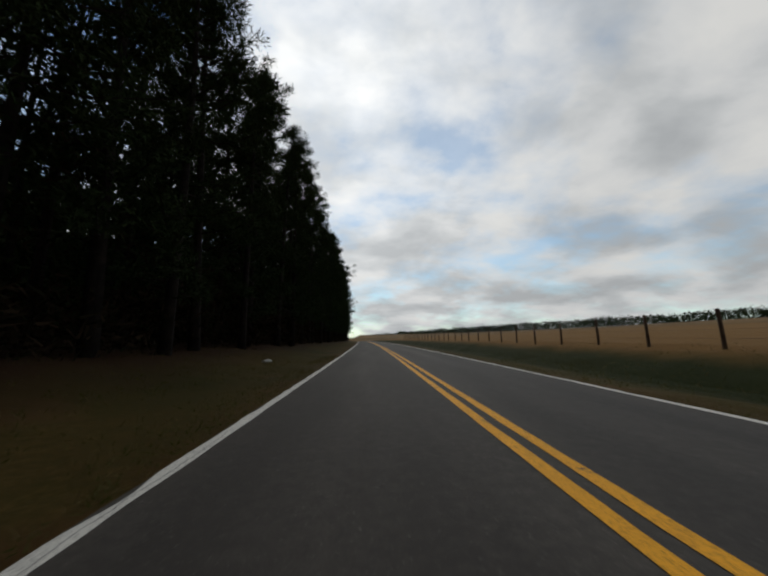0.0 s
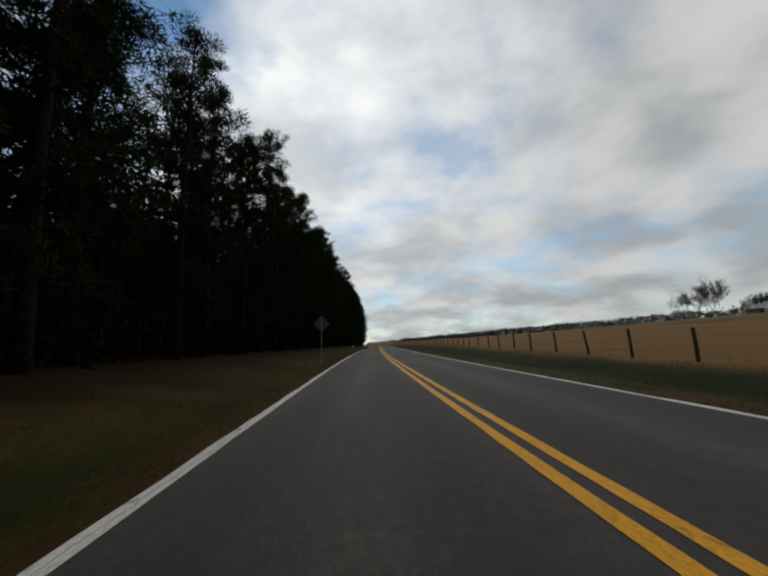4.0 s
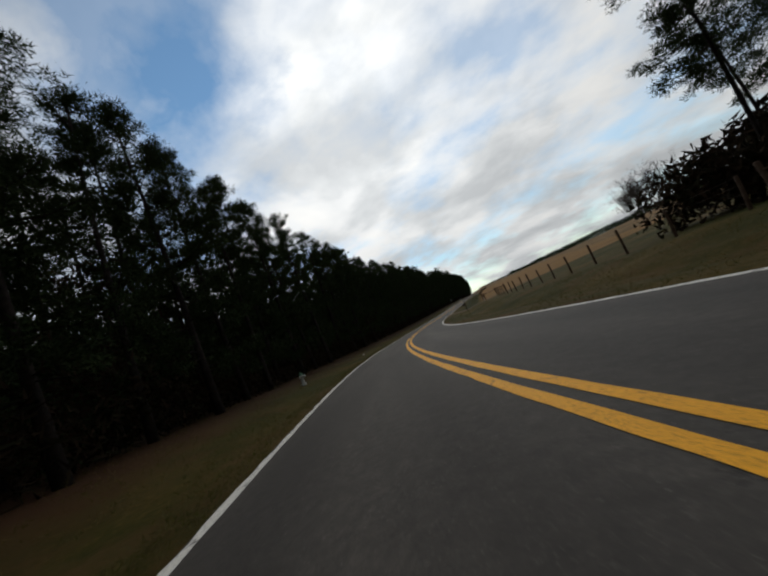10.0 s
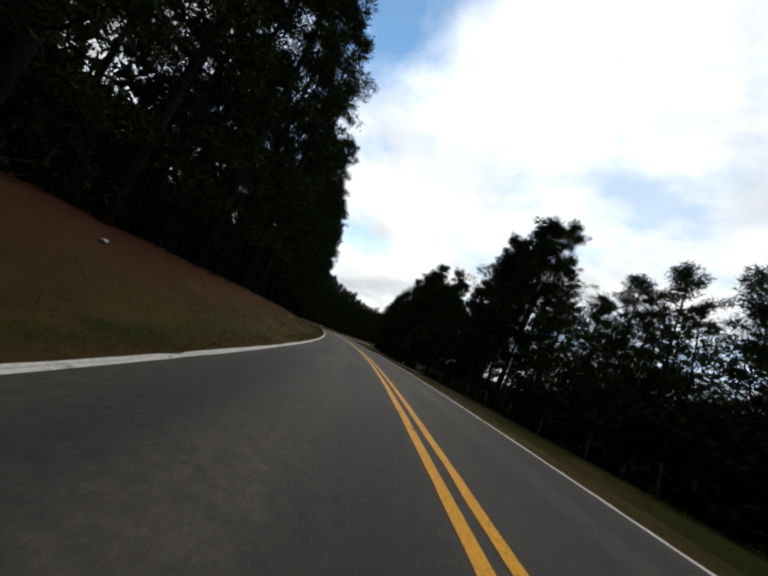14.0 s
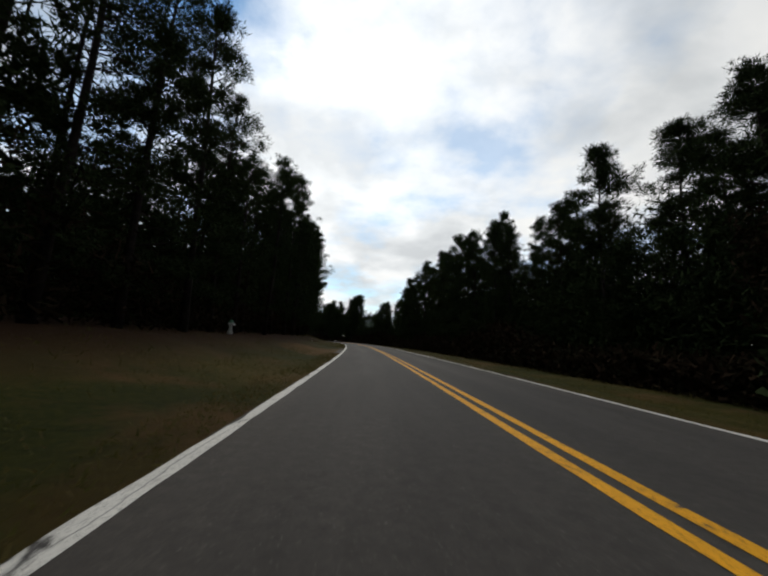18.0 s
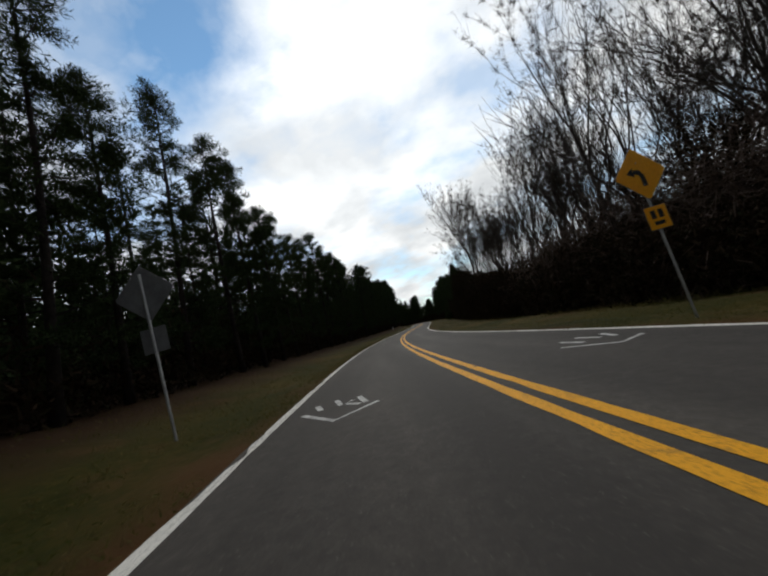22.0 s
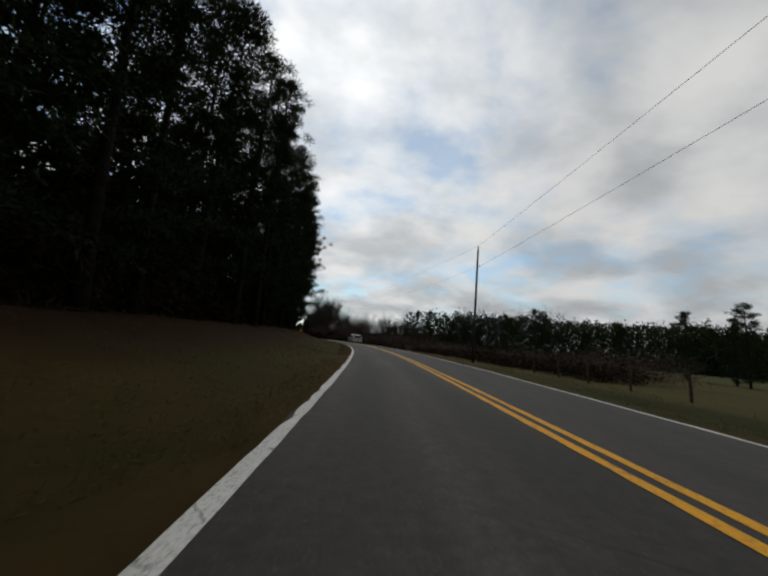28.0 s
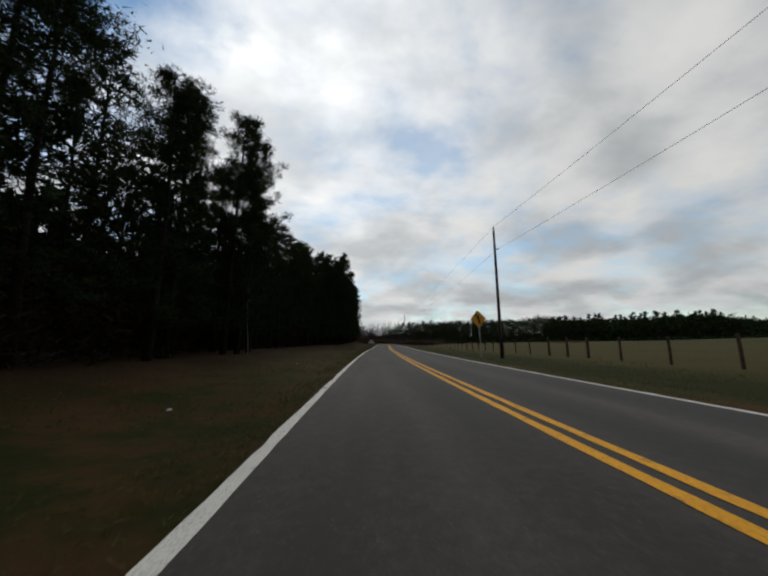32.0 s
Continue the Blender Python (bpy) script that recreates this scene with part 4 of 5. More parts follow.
scrub("stand_canopy", [(244, 297, 13.0, 24, lambda q: stand_h(q) * 1.35, 2300)], 22, "dark needle boughs high in the open pines", 0.4, 0.07, 44, M_NEEDLE, False, 0.38, 1.05)
scrub("stand_undergrowth", [(262, 318, 11.5, 22, 3.2, 6000), (240, 262, 16, 26, 2.2, 900), (318, 432, 11.0, 16, 2.2, 3200), (318, 432, 16, 30, 3.4, 2600), (318, 432, 11.0, 14.5, 4.8, 9500), (430, 445, 11, 16, 6, 900), (226, 250, 14, 25, 3.4, 3200)], 13,
      "low dark brush beneath the open pine stand", 0.42, 0.18, 8)


# ---- further woods ----
def block(x0, y0, x1, y1, deep_x, deep_y, rows, step, k):
    n = max(int(math.hypot(x1 - x0, y1 - y0) / step), 1)
    out = []
    for j in range(rows):
        for i in range(n + 1):
            u = i / n
            p = ground_at(x0 + (x1 - x0) * u + deep_x * j + r0.uniform(-2, 2), y0 + (y1 - y0) * u + deep_y * j + r0.uniform(-2, 2), -0.2)
            out.append((p, k * r0.uniform(0.82, 1.12)))
    return out


def far_block(name, items, seed, label, H=17.0, low=0.02, detail=(26, 4, 9, 0.9, 0.4, 0.6), fill=True):
    kinds = []
    for q in range(4):
        t, c = pine_mesh(seed + q, H, *detail[:5], sides=5, low=low, ball=detail[5], wide=1.0 if fill else 1.5)
        kinds.append([(np.array([v.co[:] for v in me.vertices]), [tuple(p.vertices) for p in me.polygons]) for me in (t, c)])
        bpy.data.meshes.remove(t), bpy.data.meshes.remove(c)
    sp = Soup()
    r = np.random.default_rng(seed)
    for p, k in items:
        a = r.uniform(0, 6.28)
        rot = np.array([[math.cos(a), -math.sin(a), 0], [math.sin(a), math.cos(a), 0], [0, 0, 1]]) * k
        for i, (v, f) in enumerate(kinds[r.integers(4)]):
            sp.add(v @ rot.T + np.array(p), f, i)
        if fill:
            base = np.array(p) + np.c_[r.normal(size=(16, 2)) * 2.6, r.uniform(0, 0.62, 16) * H * k]
            sp.tris(blades(r, base, 4, 2.0, 1.5, 0.3), 1)
    return tagged(new(name, sp.mesh(name, [M_BARK, M_NEEDLE])), label, "woods", kind="stuff")


far_block("field_pines", block(140, -534, 236, -564, 3.0, 7.0, 2, 3.4, 0.8), 340, "dark pines along the near end of the field wood", detail=(46, 4, 20, 0.44, 0.10, 0.42), fill=False)
far_block("field_woods", block(232, -563, 315, -592, 3.0, 7.0, 2, 4.0, 0.92) + block(330, -560, 640, -470, 2.0, 8.0, 2, 6.0, 0.74) + block(600, -500, 900, -640, 4, 8, 2, 8, 1.0), 300,
          "dark belt of pines beyond the green field")
def belt(name, lines, seed, label):
    """Low distant treeline: lines of (x0, y0, x1, y1, height, clumps)."""
    r = np.random.default_rng(seed)
    sp = Soup()
    for x0, y0, x1, y1, h, n in lines:
        size = (0.7, 0.36) if x0 == 150 else (1.3, 0.9)
        u = r.uniform(0, 1, n)
        xs, ys = x0 + (x1 - x0) * u + r.normal(size=n) * 5, y0 + (y1 - y0) * u + r.normal(size=n) * 5
        s, d = nearest_road(xs, ys)
        far = np.clip((np.hypot(xs - 60, ys + 300) - 700) / 1500, 0, 1)
        z = (np.interp(s, S, RZ) + ground_z(s, d)) * (1 - far) + 2.0 * far
        long = math.hypot(x1 - x0, y1 - y0)
        top = h * (0.8 + 0.4 * np.array([noise.noise(Vector((a * long / 22, seed, 0))) + 0.5 * noise.noise(Vector((a * long / 7, seed, 4))) for a in u]))
        z = z + r.uniform(0, 1, n) * np.clip(top, h * 0.15, None)
        sp.tris(blades(r, np.c_[xs, ys, z], 5, *size, 0.3))
    return tagged(new(name, sp.mesh(name, [M_NEEDLE])), label, "woods", kind="stuff")


belt("field_belt", [(150, -546, 236, -572, 16.0, 11000), (232, -563, 320, -590, 14.8, 6000), (318, -572, 640, -476, 14.5, 9000), (600, -500, 900, -640, 14.0, 3000)], 320, "solid dark line of pines beyond the green field")
belt("ridge_woods", [(60, 700, 330, 170, 11.0, 9000), (300, 150, 345, -60, 17.0, 8000), (-60, 900, 60, 700, 9, 2000), (205, -20, 232, -130, 8, 2400)], 310, "dark tree belt along the ridge behind the dry field")

# a few pines on the field side past the hardwoods
STRAY = [pine_thing(70 + i, h, "young pine standing beyond the roadside fence", "young pines by the field", low=0.06, detail=(54, 5, 50, 0.2, 0.044), wide=1.4, ball=0.38) for i, h in enumerate((11.0, 9.5))]
for i in range(22):
    plant(rng.choice(STRAY), 572 + i * 3.6 + rng.uniform(-1.5, 1.5), 25 + i * 0.8 + rng.uniform(-3, 3), rng.uniform(0.62, 0.92))
for ss, d, h in ((427, 13.6, 13.5), (430, 12.6, 12.5), (432.5, 14.2, 14), (435, 12.8, 13), (437.5, 13.8, 13.5), (440, 12.9, 12), (443, 14.5, 12.5), (446, 13.4, 11)):
    plant_tall(RIGHT_PINES, ss, d, h)
lean_pine = plant(RIGHT_PINES[1], 314, 12.0, 1.0)
lean_pine.matrix_basis = Matrix.Translation(spot(314, 12.2)) @ Matrix.Rotation(0.14, 4, "Y")


def bushy_tree(seed, H, R, label):
    """A dense evergreen broadleaf tree."""
    r = np.random.default_rng(seed)
    e = tagged(new("evergreen_oak"), label, "tree")
    part("trunk", mesh_of("trunk", *tube([(0, 0, -0.3), (0.1, 0.05, H * 0.3), (0.2, 0.0, H * 0.7)], [0.3, 0.22, 0.08], 8), M_GREYBARK, smooth=True), e)
    c = r.normal(size=(420, 3))
    c /= np.linalg.norm(c, axis=1)[:, None]
    rad = r.uniform(0.55, 1.0, (420, 1)) * (0.8 + 0.35 * np.array([[noise.noise(Vector(v) * 1.9)] for v in c]))
    c = c * rad * (R, R, H * 0.46) + (0.1, 0, H * 0.54)
    sp = Soup()
    sp.tris(blades(r, c, 16, 0.42, 0.22, 0.1))
    part("crown", sp.mesh("crown", [M_NEEDLE]), e, "dense dark leafy crown")
    return e


for ss, d, H, R in ((430.7, 9.2, 2.9, 0.6), (292, 12.5, 9.0, 3.6), (283, 14.5, 8.0, 3.2), (301, 16.0, 10.5, 3.4)):
    o = bushy_tree(int(ss), H, R, "dense dark evergreen tree at the wood's edge")
    o.matrix_basis = Matrix.Translation(spot(ss, d))


# ---- grass on the verges ----
def tufts(name, bands, seed, label):
    r = np.random.default_rng(seed)
    out = []
    for s0, s1, d0, d1, h, n in bands:
        ss, dd = r.uniform(s0, s1, n), r.uniform(min(d0, d1), max(d0, d1), n)
        keep = (np.array([noise.noise(Vector((a * 0.25, b * 0.5, 5.0))) for a, b in zip(ss, dd)]) > -0.28) & ~((np.abs(ss - 406) < 6.5) & (dd < 0)) & ~((np.abs(ss - 181) < 4.5) & (dd > 0)) & ~((np.abs(ss - 298.5) < 3.2) & (dd > 0))
        ss, dd = ss[keep], dd[keep]
        x, y, z = road_at(ss, dd)
        out.append(blades(r, np.c_[x, y, z + ground_z(ss, dd) + 0.015], 4, h, 0.014, 1.0))
    sp = Soup()
    sp.tris(np.concatenate(out))
    return tagged(new(name, sp.mesh(name, [M_GRASS])), label, "grass", kind="stuff")


tufts("verge_grass", [(-20, 785, -3.5, -4.4, 0.08, 40000), (-20, 785, -4.4, -6.8, 0.085, 38000), (-20, 785, -6.8, -10.5, 0.12, 22000), (-20, 785, 3.52, 7.0, 0.085, 26000), (-20, 785, 7.0, 10.5, 0.17, 18000)], 21,
      "short dry and green roadside grass")

# ---- fences ----
def post_mesh(h, r):
    sp = Soup()
    sp.add(*tube([(0, 0, -0.4), (0.01, 0, h * 0.5), (0, 0.01, h - 0.03), (0, 0.01, h)], [r * 1.05, r, r * 0.97, r * 0.6], 8))
    return sp.mesh("post", [M_POST], False)


M_WIRE = material("rusty fence wire", two_tone((0.12, 0.09, 0.07), (0.2, 0.17, 0.15), 3.0), 0.6, metal=0.6)
POST, THICK = post_mesh(1.3, 0.062), post_mesh(1.42, 0.085)


def fence(s0, s1, d0, d1, step, braces, label, strands=(0.3, 0.62, 0.94, 1.22), shift=None):
    e = tagged(new("field_fence"), label, "fence")
    n = int(round(abs(s1 - s0) / step))
    places = []
    for i in range(n + 1):
        u = i / n
        along = s0 + (s1 - s0) * u
        p = spot(along + (shift(along) if shift else 0.0), d0 + (d1 - d0) * u + rng.gauss(0, 0.05))
        places.append(p)
        thick = any(a <= i <= b for a, b in braces)
        o = part("post", THICK if thick else POST, e)
        o.matrix_basis = Matrix.Translation(p) @ Matrix.Rotation(rng.gauss(0, 0.03), 4, "X") @ Matrix.Rotation(rng.gauss(0, 0.03), 4, "Y")
        o.scale = (1, 1, rng.uniform(0.94, 1.05))
    for a, b in braces:
        for i in range(a, b):
            p, q = places[i] + Vector((0, 0, 1.08)), places[i + 1] + Vector((0, 0, 1.08))
            part("rail", mesh_of("rail", *tube([p, (p + q) / 2 + Vector((0, 0, -0.02)), q], [0.05, 0.052, 0.047], 7), M_POST), e)
    for h in strands:
        part("wire", mesh_of("wire", *tube([p + Vector((0.06, 0, h)) for p in places], [0.0035] * len(places), 3, False), M_WIRE), e)
    return e


fence(-96.6, 174.6, 10.4, 10.6, 3.05, [(62, 64), (86, 87)], "wooden post and wire fence along the dry field",
      shift=lambda q: float(np.interp(q, [-97, 110, 135, 160, 174.6], [0.75, 0.75, -0.2, -0.5, 0])))
fence(173.5, 170.0, 11.0, 15.5, 3.05, [(0, 1)], "short post and rail fence return beside the farm track")
fence(180.6, 233.0, 12.8, 12.0, 3.1, [(0, 1)], "wooden post and wire fence with a braced end")
fence(233.6, 242.0, 12.4, 13.2, 2.8, [(0, 2)], "braced corner of a wooden post fence")
fence(302.0, 330.0, 10.6, 11.0, 3.5, [(0, 1)], "old post and wire fence along the pine stand")
fence(645.6, 739.9, 11.4, 11.6, 3.04, [], "wooden post and wire fence along the green field")
fence(739.9, 744.7, 11.6, 11.6, 2.4, [(0, 2)], "braced middle section of a wooden post fence")
fence(747.6, 828.0, 11.6, 11.9, 3.02, [], "wooden post and wire fence along the green field")

# ---- farm track, dirt apron ----
M_DIRT = material("pale track dirt", two_tone((0.21, 0.155, 0.10), (0.13, 0.095, 0.06), 0.55, 12.0), 0.95, (0.7, 0.03), 0.1)


def track(name, pts, half, label):
    r = np.random.default_rng(9)
    vs, fs, k = [], [], 0
    steps = 40
    pts = np.array(pts, float)
    u = np.linspace(0, len(pts) - 1, steps)
    ss, dd = np.interp(u, range(len(pts)), pts[:, 0]), np.interp(u, range(len(pts)), pts[:, 1])
    hh = np.interp(u, range(len(pts)), half)
    for a, b, w in zip(ss, dd, hh):
        for j, f in enumerate((-1, -0.6, -0.2, 0.2, 0.6, 1)):
            sa = a + w * f * (1 + 0.12 * r.normal() * (abs(f) == 1))
            p = spot(sa, b)
            vs.append((p.x, p.y, p.z + (0.13 * (1 - abs(f) ** 4) - 0.02) * min(1, (abs(b) - 3.3) / 1.2)))
    me = mesh_of(name, vs, grid_faces(steps, 6), M_DIRT)
    return tagged(new(name, me), label, "track", kind="structure")


track("farm_track", [(182.5, 3.4), (181.5, 6), (178.5, 10), (175.5, 16), (173.5, 20)], [2.4, 1.3, 0.9, 0.8, 0.7], "pale dirt farm track leading into the field")
track("gate_track", [(298.5, 3.4), (298.5, 7), (298.5, 10.3)], [3.6, 2.6, 2.2], "worn dirt entrance in front of a field gate")

# ---- mailbox ----
M_BLACK = material("black painted metal", two_tone((0.02, 0.02, 0.02), (0.035, 0.033, 0.03), 3.0), 0.55, spec=0.4)
M_STEEL = material("galvanised steel", two_tone((0.42, 0.42, 0.42), (0.55, 0.55, 0.54), 5.0, 40.0), 0.5, metal=0.7)
M_TUBE = material("pale painted steel tube", two_tone((0.55, 0.54, 0.50), (0.40, 0.38, 0.34), 5.0, 30.0), 0.6)


def box(x0, x1, y0, y1, z0, z1):
    v = [(x, y, z) for x in (x0, x1) for y in (y0, y1) for z in (z0, z1)]
    return v, [(0, 1, 3, 2), (4, 6, 7, 5), (0, 4, 5, 1), (2, 3, 7, 6), (0, 2, 6, 4), (1, 5, 7, 3)]


def bevelled(name, dims, mat, bevel=0.01):
    bm = bmesh.new()
    v, f = box(*dims)
    bv = [bm.verts.new(p) for p in v]
    for q in f:
        bm.faces.new([bv[i] for i in q])
    bmesh.ops.recalc_face_normals(bm, faces=bm.faces)
    bmesh.ops.bevel(bm, geom=list(bm.edges), offset=bevel, segments=2, affect="EDGES")
    me = bpy.data.meshes.new(name)
    bm.to_mesh(me)
    bm.free()
    me.materials.append(mat)
    return me


def mailbox():
    e = tagged(new("mailbox"), "black metal mailbox on a thick weathered wooden post", "mailbox")
    part("post", bevelled("post", (-0.075, 0.075, -0.075, 0.075, -0.4, 1.75), M_POST, 0.02), e, "square weathered post")
    part("arm", bevelled("arm", (-0.05, 0.05, -0.35, 0.55, 1.0, 1.1), M_POST, 0.012), e)
    n = 10
    prof = [(-0.13, 0.0), (0.13, 0.0)] + [(0.13 * math.cos(a), 0.16 + 0.13 * math.sin(a)) for a in np.linspace(0, math.pi, n)]
    v = [(x, y, 1.1 + z) for y in (0.0, 0.52) for x, z in prof]
    m = len(prof)
    f = [(i, (i + 1) % m, m + (i + 1) % m, m + i) for i in range(m)] + [tuple(range(m))[::-1]]
    part("box", mesh_of("box", v, f, M_BLACK), e, "rounded black metal box")
    part("door", mesh_of("door", [(x * 1.04, 0.53 + y, 1.1 + z * 1.03) for y in (-0.01, 0.012) for x, z in prof], f + [tuple(range(m, 2 * m))], M_BLACK), e)
    part("flag", bevelled("flag", (0.135, 0.145, 0.1, 0.3, 1.28, 1.36), M_BLACK, 0.003), e)
    part("cap", mesh_of("cap", *tube([(0, 0, 1.75), (0, 0, 1.83), (0, 0, 1.92)], [0.07, 0.05, 0.01], 8), M_BLACK), e)
    return e


mb = mailbox()
mb.matrix_basis = Matrix.Translation(spot(182.6, 7.0)) @ Matrix.Rotation(radians(heading(182.6) + 95), 4, "Z")


# ---- marker posts, gate ----
M_WHITEP = material("white plastic", two_tone((0.66, 0.66, 0.64), (0.5, 0.5, 0.48), 6.0, 40.0), 0.5)


def marker(s, d, h, lean, label):
    e = tagged(new("marker_post"), label, "post")
    sp = Soup()
    sp.add(*tube([(0, 0, -0.2), (0, 0, h * 0.5), (0, 0, h - 0.05), (0, 0, h)], [0.045, 0.045, 0.045, 0.02], 8))
    part("stake", sp.mesh("stake", [M_WHITEP], True), e)
    part("band", mesh_of("band", *tube([(0, 0, h * 0.72), (0, 0, h * 0.84)], [0.048, 0.048], 8, False), M_STEEL), e, "dull reflective band")
    e.matrix_basis = Matrix.Translation(spot(s, d)) @ Matrix.Rotation(lean, 4, "X")


marker(297.2, 8.3, 0.75, 0.12, "short white plastic marker post beside the entrance")
marker(182.9, 10.4, 0.75, 0.05, "short white-topped marker post by the farm track")


M_GREENP = material("green hydrant paint", two_tone((0.03, 0.12, 0.06), (0.05, 0.16, 0.09), 6.0, 40.0), 0.45)


def hydrant(s, d, turn, label):
    e = tagged(new("fire_hydrant"), label, "fire hydrant")
    part("base_flange", mesh_of("base_flange", *tube([(0, 0, -0.1), (0, 0, 0.05), (0, 0, 0.09), (0, 0, 0.1)], [0.13, 0.17, 0.17, 0.11], 16), M_WHITEP), e)
    part("barrel", mesh_of("barrel", *tube([(0, 0, 0.1), (0, 0, 0.46), (0, 0, 0.50), (0, 0, 0.60)], [0.105, 0.10, 0.13, 0.13], 16, False), M_WHITEP, smooth=True), e, "white painted barrel")
    part("bonnet", mesh_of("bonnet", *tube([(0, 0, 0.60), (0, 0, 0.63), (0, 0, 0.72), (0, 0, 0.78)], [0.155, 0.155, 0.11, 0.04], 16), M_GREENP), e, "green domed bonnet")
    part("operating_nut", mesh_of("operating_nut", *tube([(0, 0, 0.78), (0, 0, 0.84)], [0.03, 0.025], 5), M_GREENP), e)
    for sx in (-1, 1):
        part("side_nozzle", mesh_of("side_nozzle", *tube([(sx * 0.10, 0, 0.53), (sx * 0.19, 0, 0.53), (sx * 0.195, 0, 0.53), (sx * 0.24, 0, 0.53)], [0.055, 0.055, 0.065, 0.05], 10), M_WHITEP), e)
    part("front_nozzle", mesh_of("front_nozzle", *tube([(0, -0.10, 0.50), (0, -0.19, 0.50), (0, -0.195, 0.50), (0, -0.25, 0.50)], [0.075, 0.075, 0.088, 0.07], 12), M_WHITEP), e)
    for i in range(6):
        a = i * math.pi / 3
        part("flange_bolt", mesh_of("flange_bolt", *tube([(0.145 * math.cos(a), 0.145 * math.sin(a), 0.08), (0.145 * math.cos(a), 0.145 * math.sin(a), 0.115)], [0.014, 0.014], 6), M_STEEL), e)
    e.matrix_basis = Matrix.Translation(spot(s, d, 0.08)) @ Matrix.Rotation(radians(turn), 4, "Z")


hydrant(5.6, -7.5, 70, "white fire hydrant with a green bonnet in the grass")
hydrant(222.6, -7.1, 100, "white fire hydrant with a green bonnet beside the pines")
hydrant(417.5, -10.0, 80, "white fire hydrant with green bonnet below the wood")


def gate(s0, d0, turn, label):
    e = tagged(new("field_gate"), label, "gate")
    L, hs = 3.6, (0.2, 0.42, 0.64, 0.86, 1.1)
    for h in hs:
        part("tube_rail", mesh_of("tube_rail", *tube([(0, 0, h), (L, 0, h)], [0.022, 0.022], 8), M_TUBE, smooth=True), e, "pale round steel tube")
    for x in (0, L * 0.33, L * 0.66, L):
        part("upright", mesh_of("upright", *tube([(x, 0, 0.18), (x, 0, 1.12)], [0.02, 0.02], 8), M_TUBE, smooth=True), e)
    for x in (-0.18, L + 0.18):
        o = part("gate_post", THICK, e, "thick wooden gate post")
        o.matrix_basis = Matrix.Translation((x, 0, 0))
    e.matrix_basis = Matrix.Translation(spot(s0, d0)) @ Matrix.Rotation(radians(turn), 4, "Z")


gate(296.4, 10.5, heading(298) - 90, "closed pale tubular steel field gate")
gate(602.0, 13.6, heading(602) - 90, "closed pale tubular steel field gate half hidden by brush")

# ---- signs ----
M_SIGN = material("yellow sign sheeting", two_tone((0.96, 0.42, 0.005), (0.92, 0.38, 0.005), 2.0, 20.0), 0.45, spec=0.4)
M_INK = material("black sign ink", two_tone((0.012, 0.012, 0.012), (0.02, 0.02, 0.02), 4.0), 0.5)
M_ALU = material("bare aluminium", two_tone((0.13, 0.13, 0.135), (0.19, 0.19, 0.195), 3.0, 30.0), 0.6, metal=0.3)


def plate(name, pts, depth, mat):
    """A flat plate in the x-z plane, its face towards -y."""
    n = len(pts)
    v = [(x, 0.0, z) for x, z in pts] + [(x, depth, z) for x, z in pts]
    f = [tuple(range(n)), tuple(range(n, 2 * n))[::-1]] + [(i, n + i, n + (i + 1) % n, (i + 1) % n) for i in range(n)]
    return mesh_of(name, v, f, mat)


def ribbon(pts, w):
    """Outline of a bent bar along pts."""
    a, b = [], []
    for i, p in enumerate(pts):
        d = Vector(pts[min(i + 1, len(pts) - 1)]) - Vector(pts[max(i - 1, 0)])
        d.normalize()
        a.append((p[0] - d.y * w, p[1] + d.x * w))
        b.append((p[0] + d.y * w, p[1] - d.x * w))
    return a + b[::-1]


def rounded_diamond(c, r, cut=0.05):
    out = []
    for i in range(4):
        w = i * math.pi / 2
        for t in (-cut, cut):
            out.append((math.cos(w) * r * (1 - abs(t)) - math.sin(w) * r * t, c + math.sin(w) * r * (1 - abs(t)) + math.cos(w) * r * t))
    return out


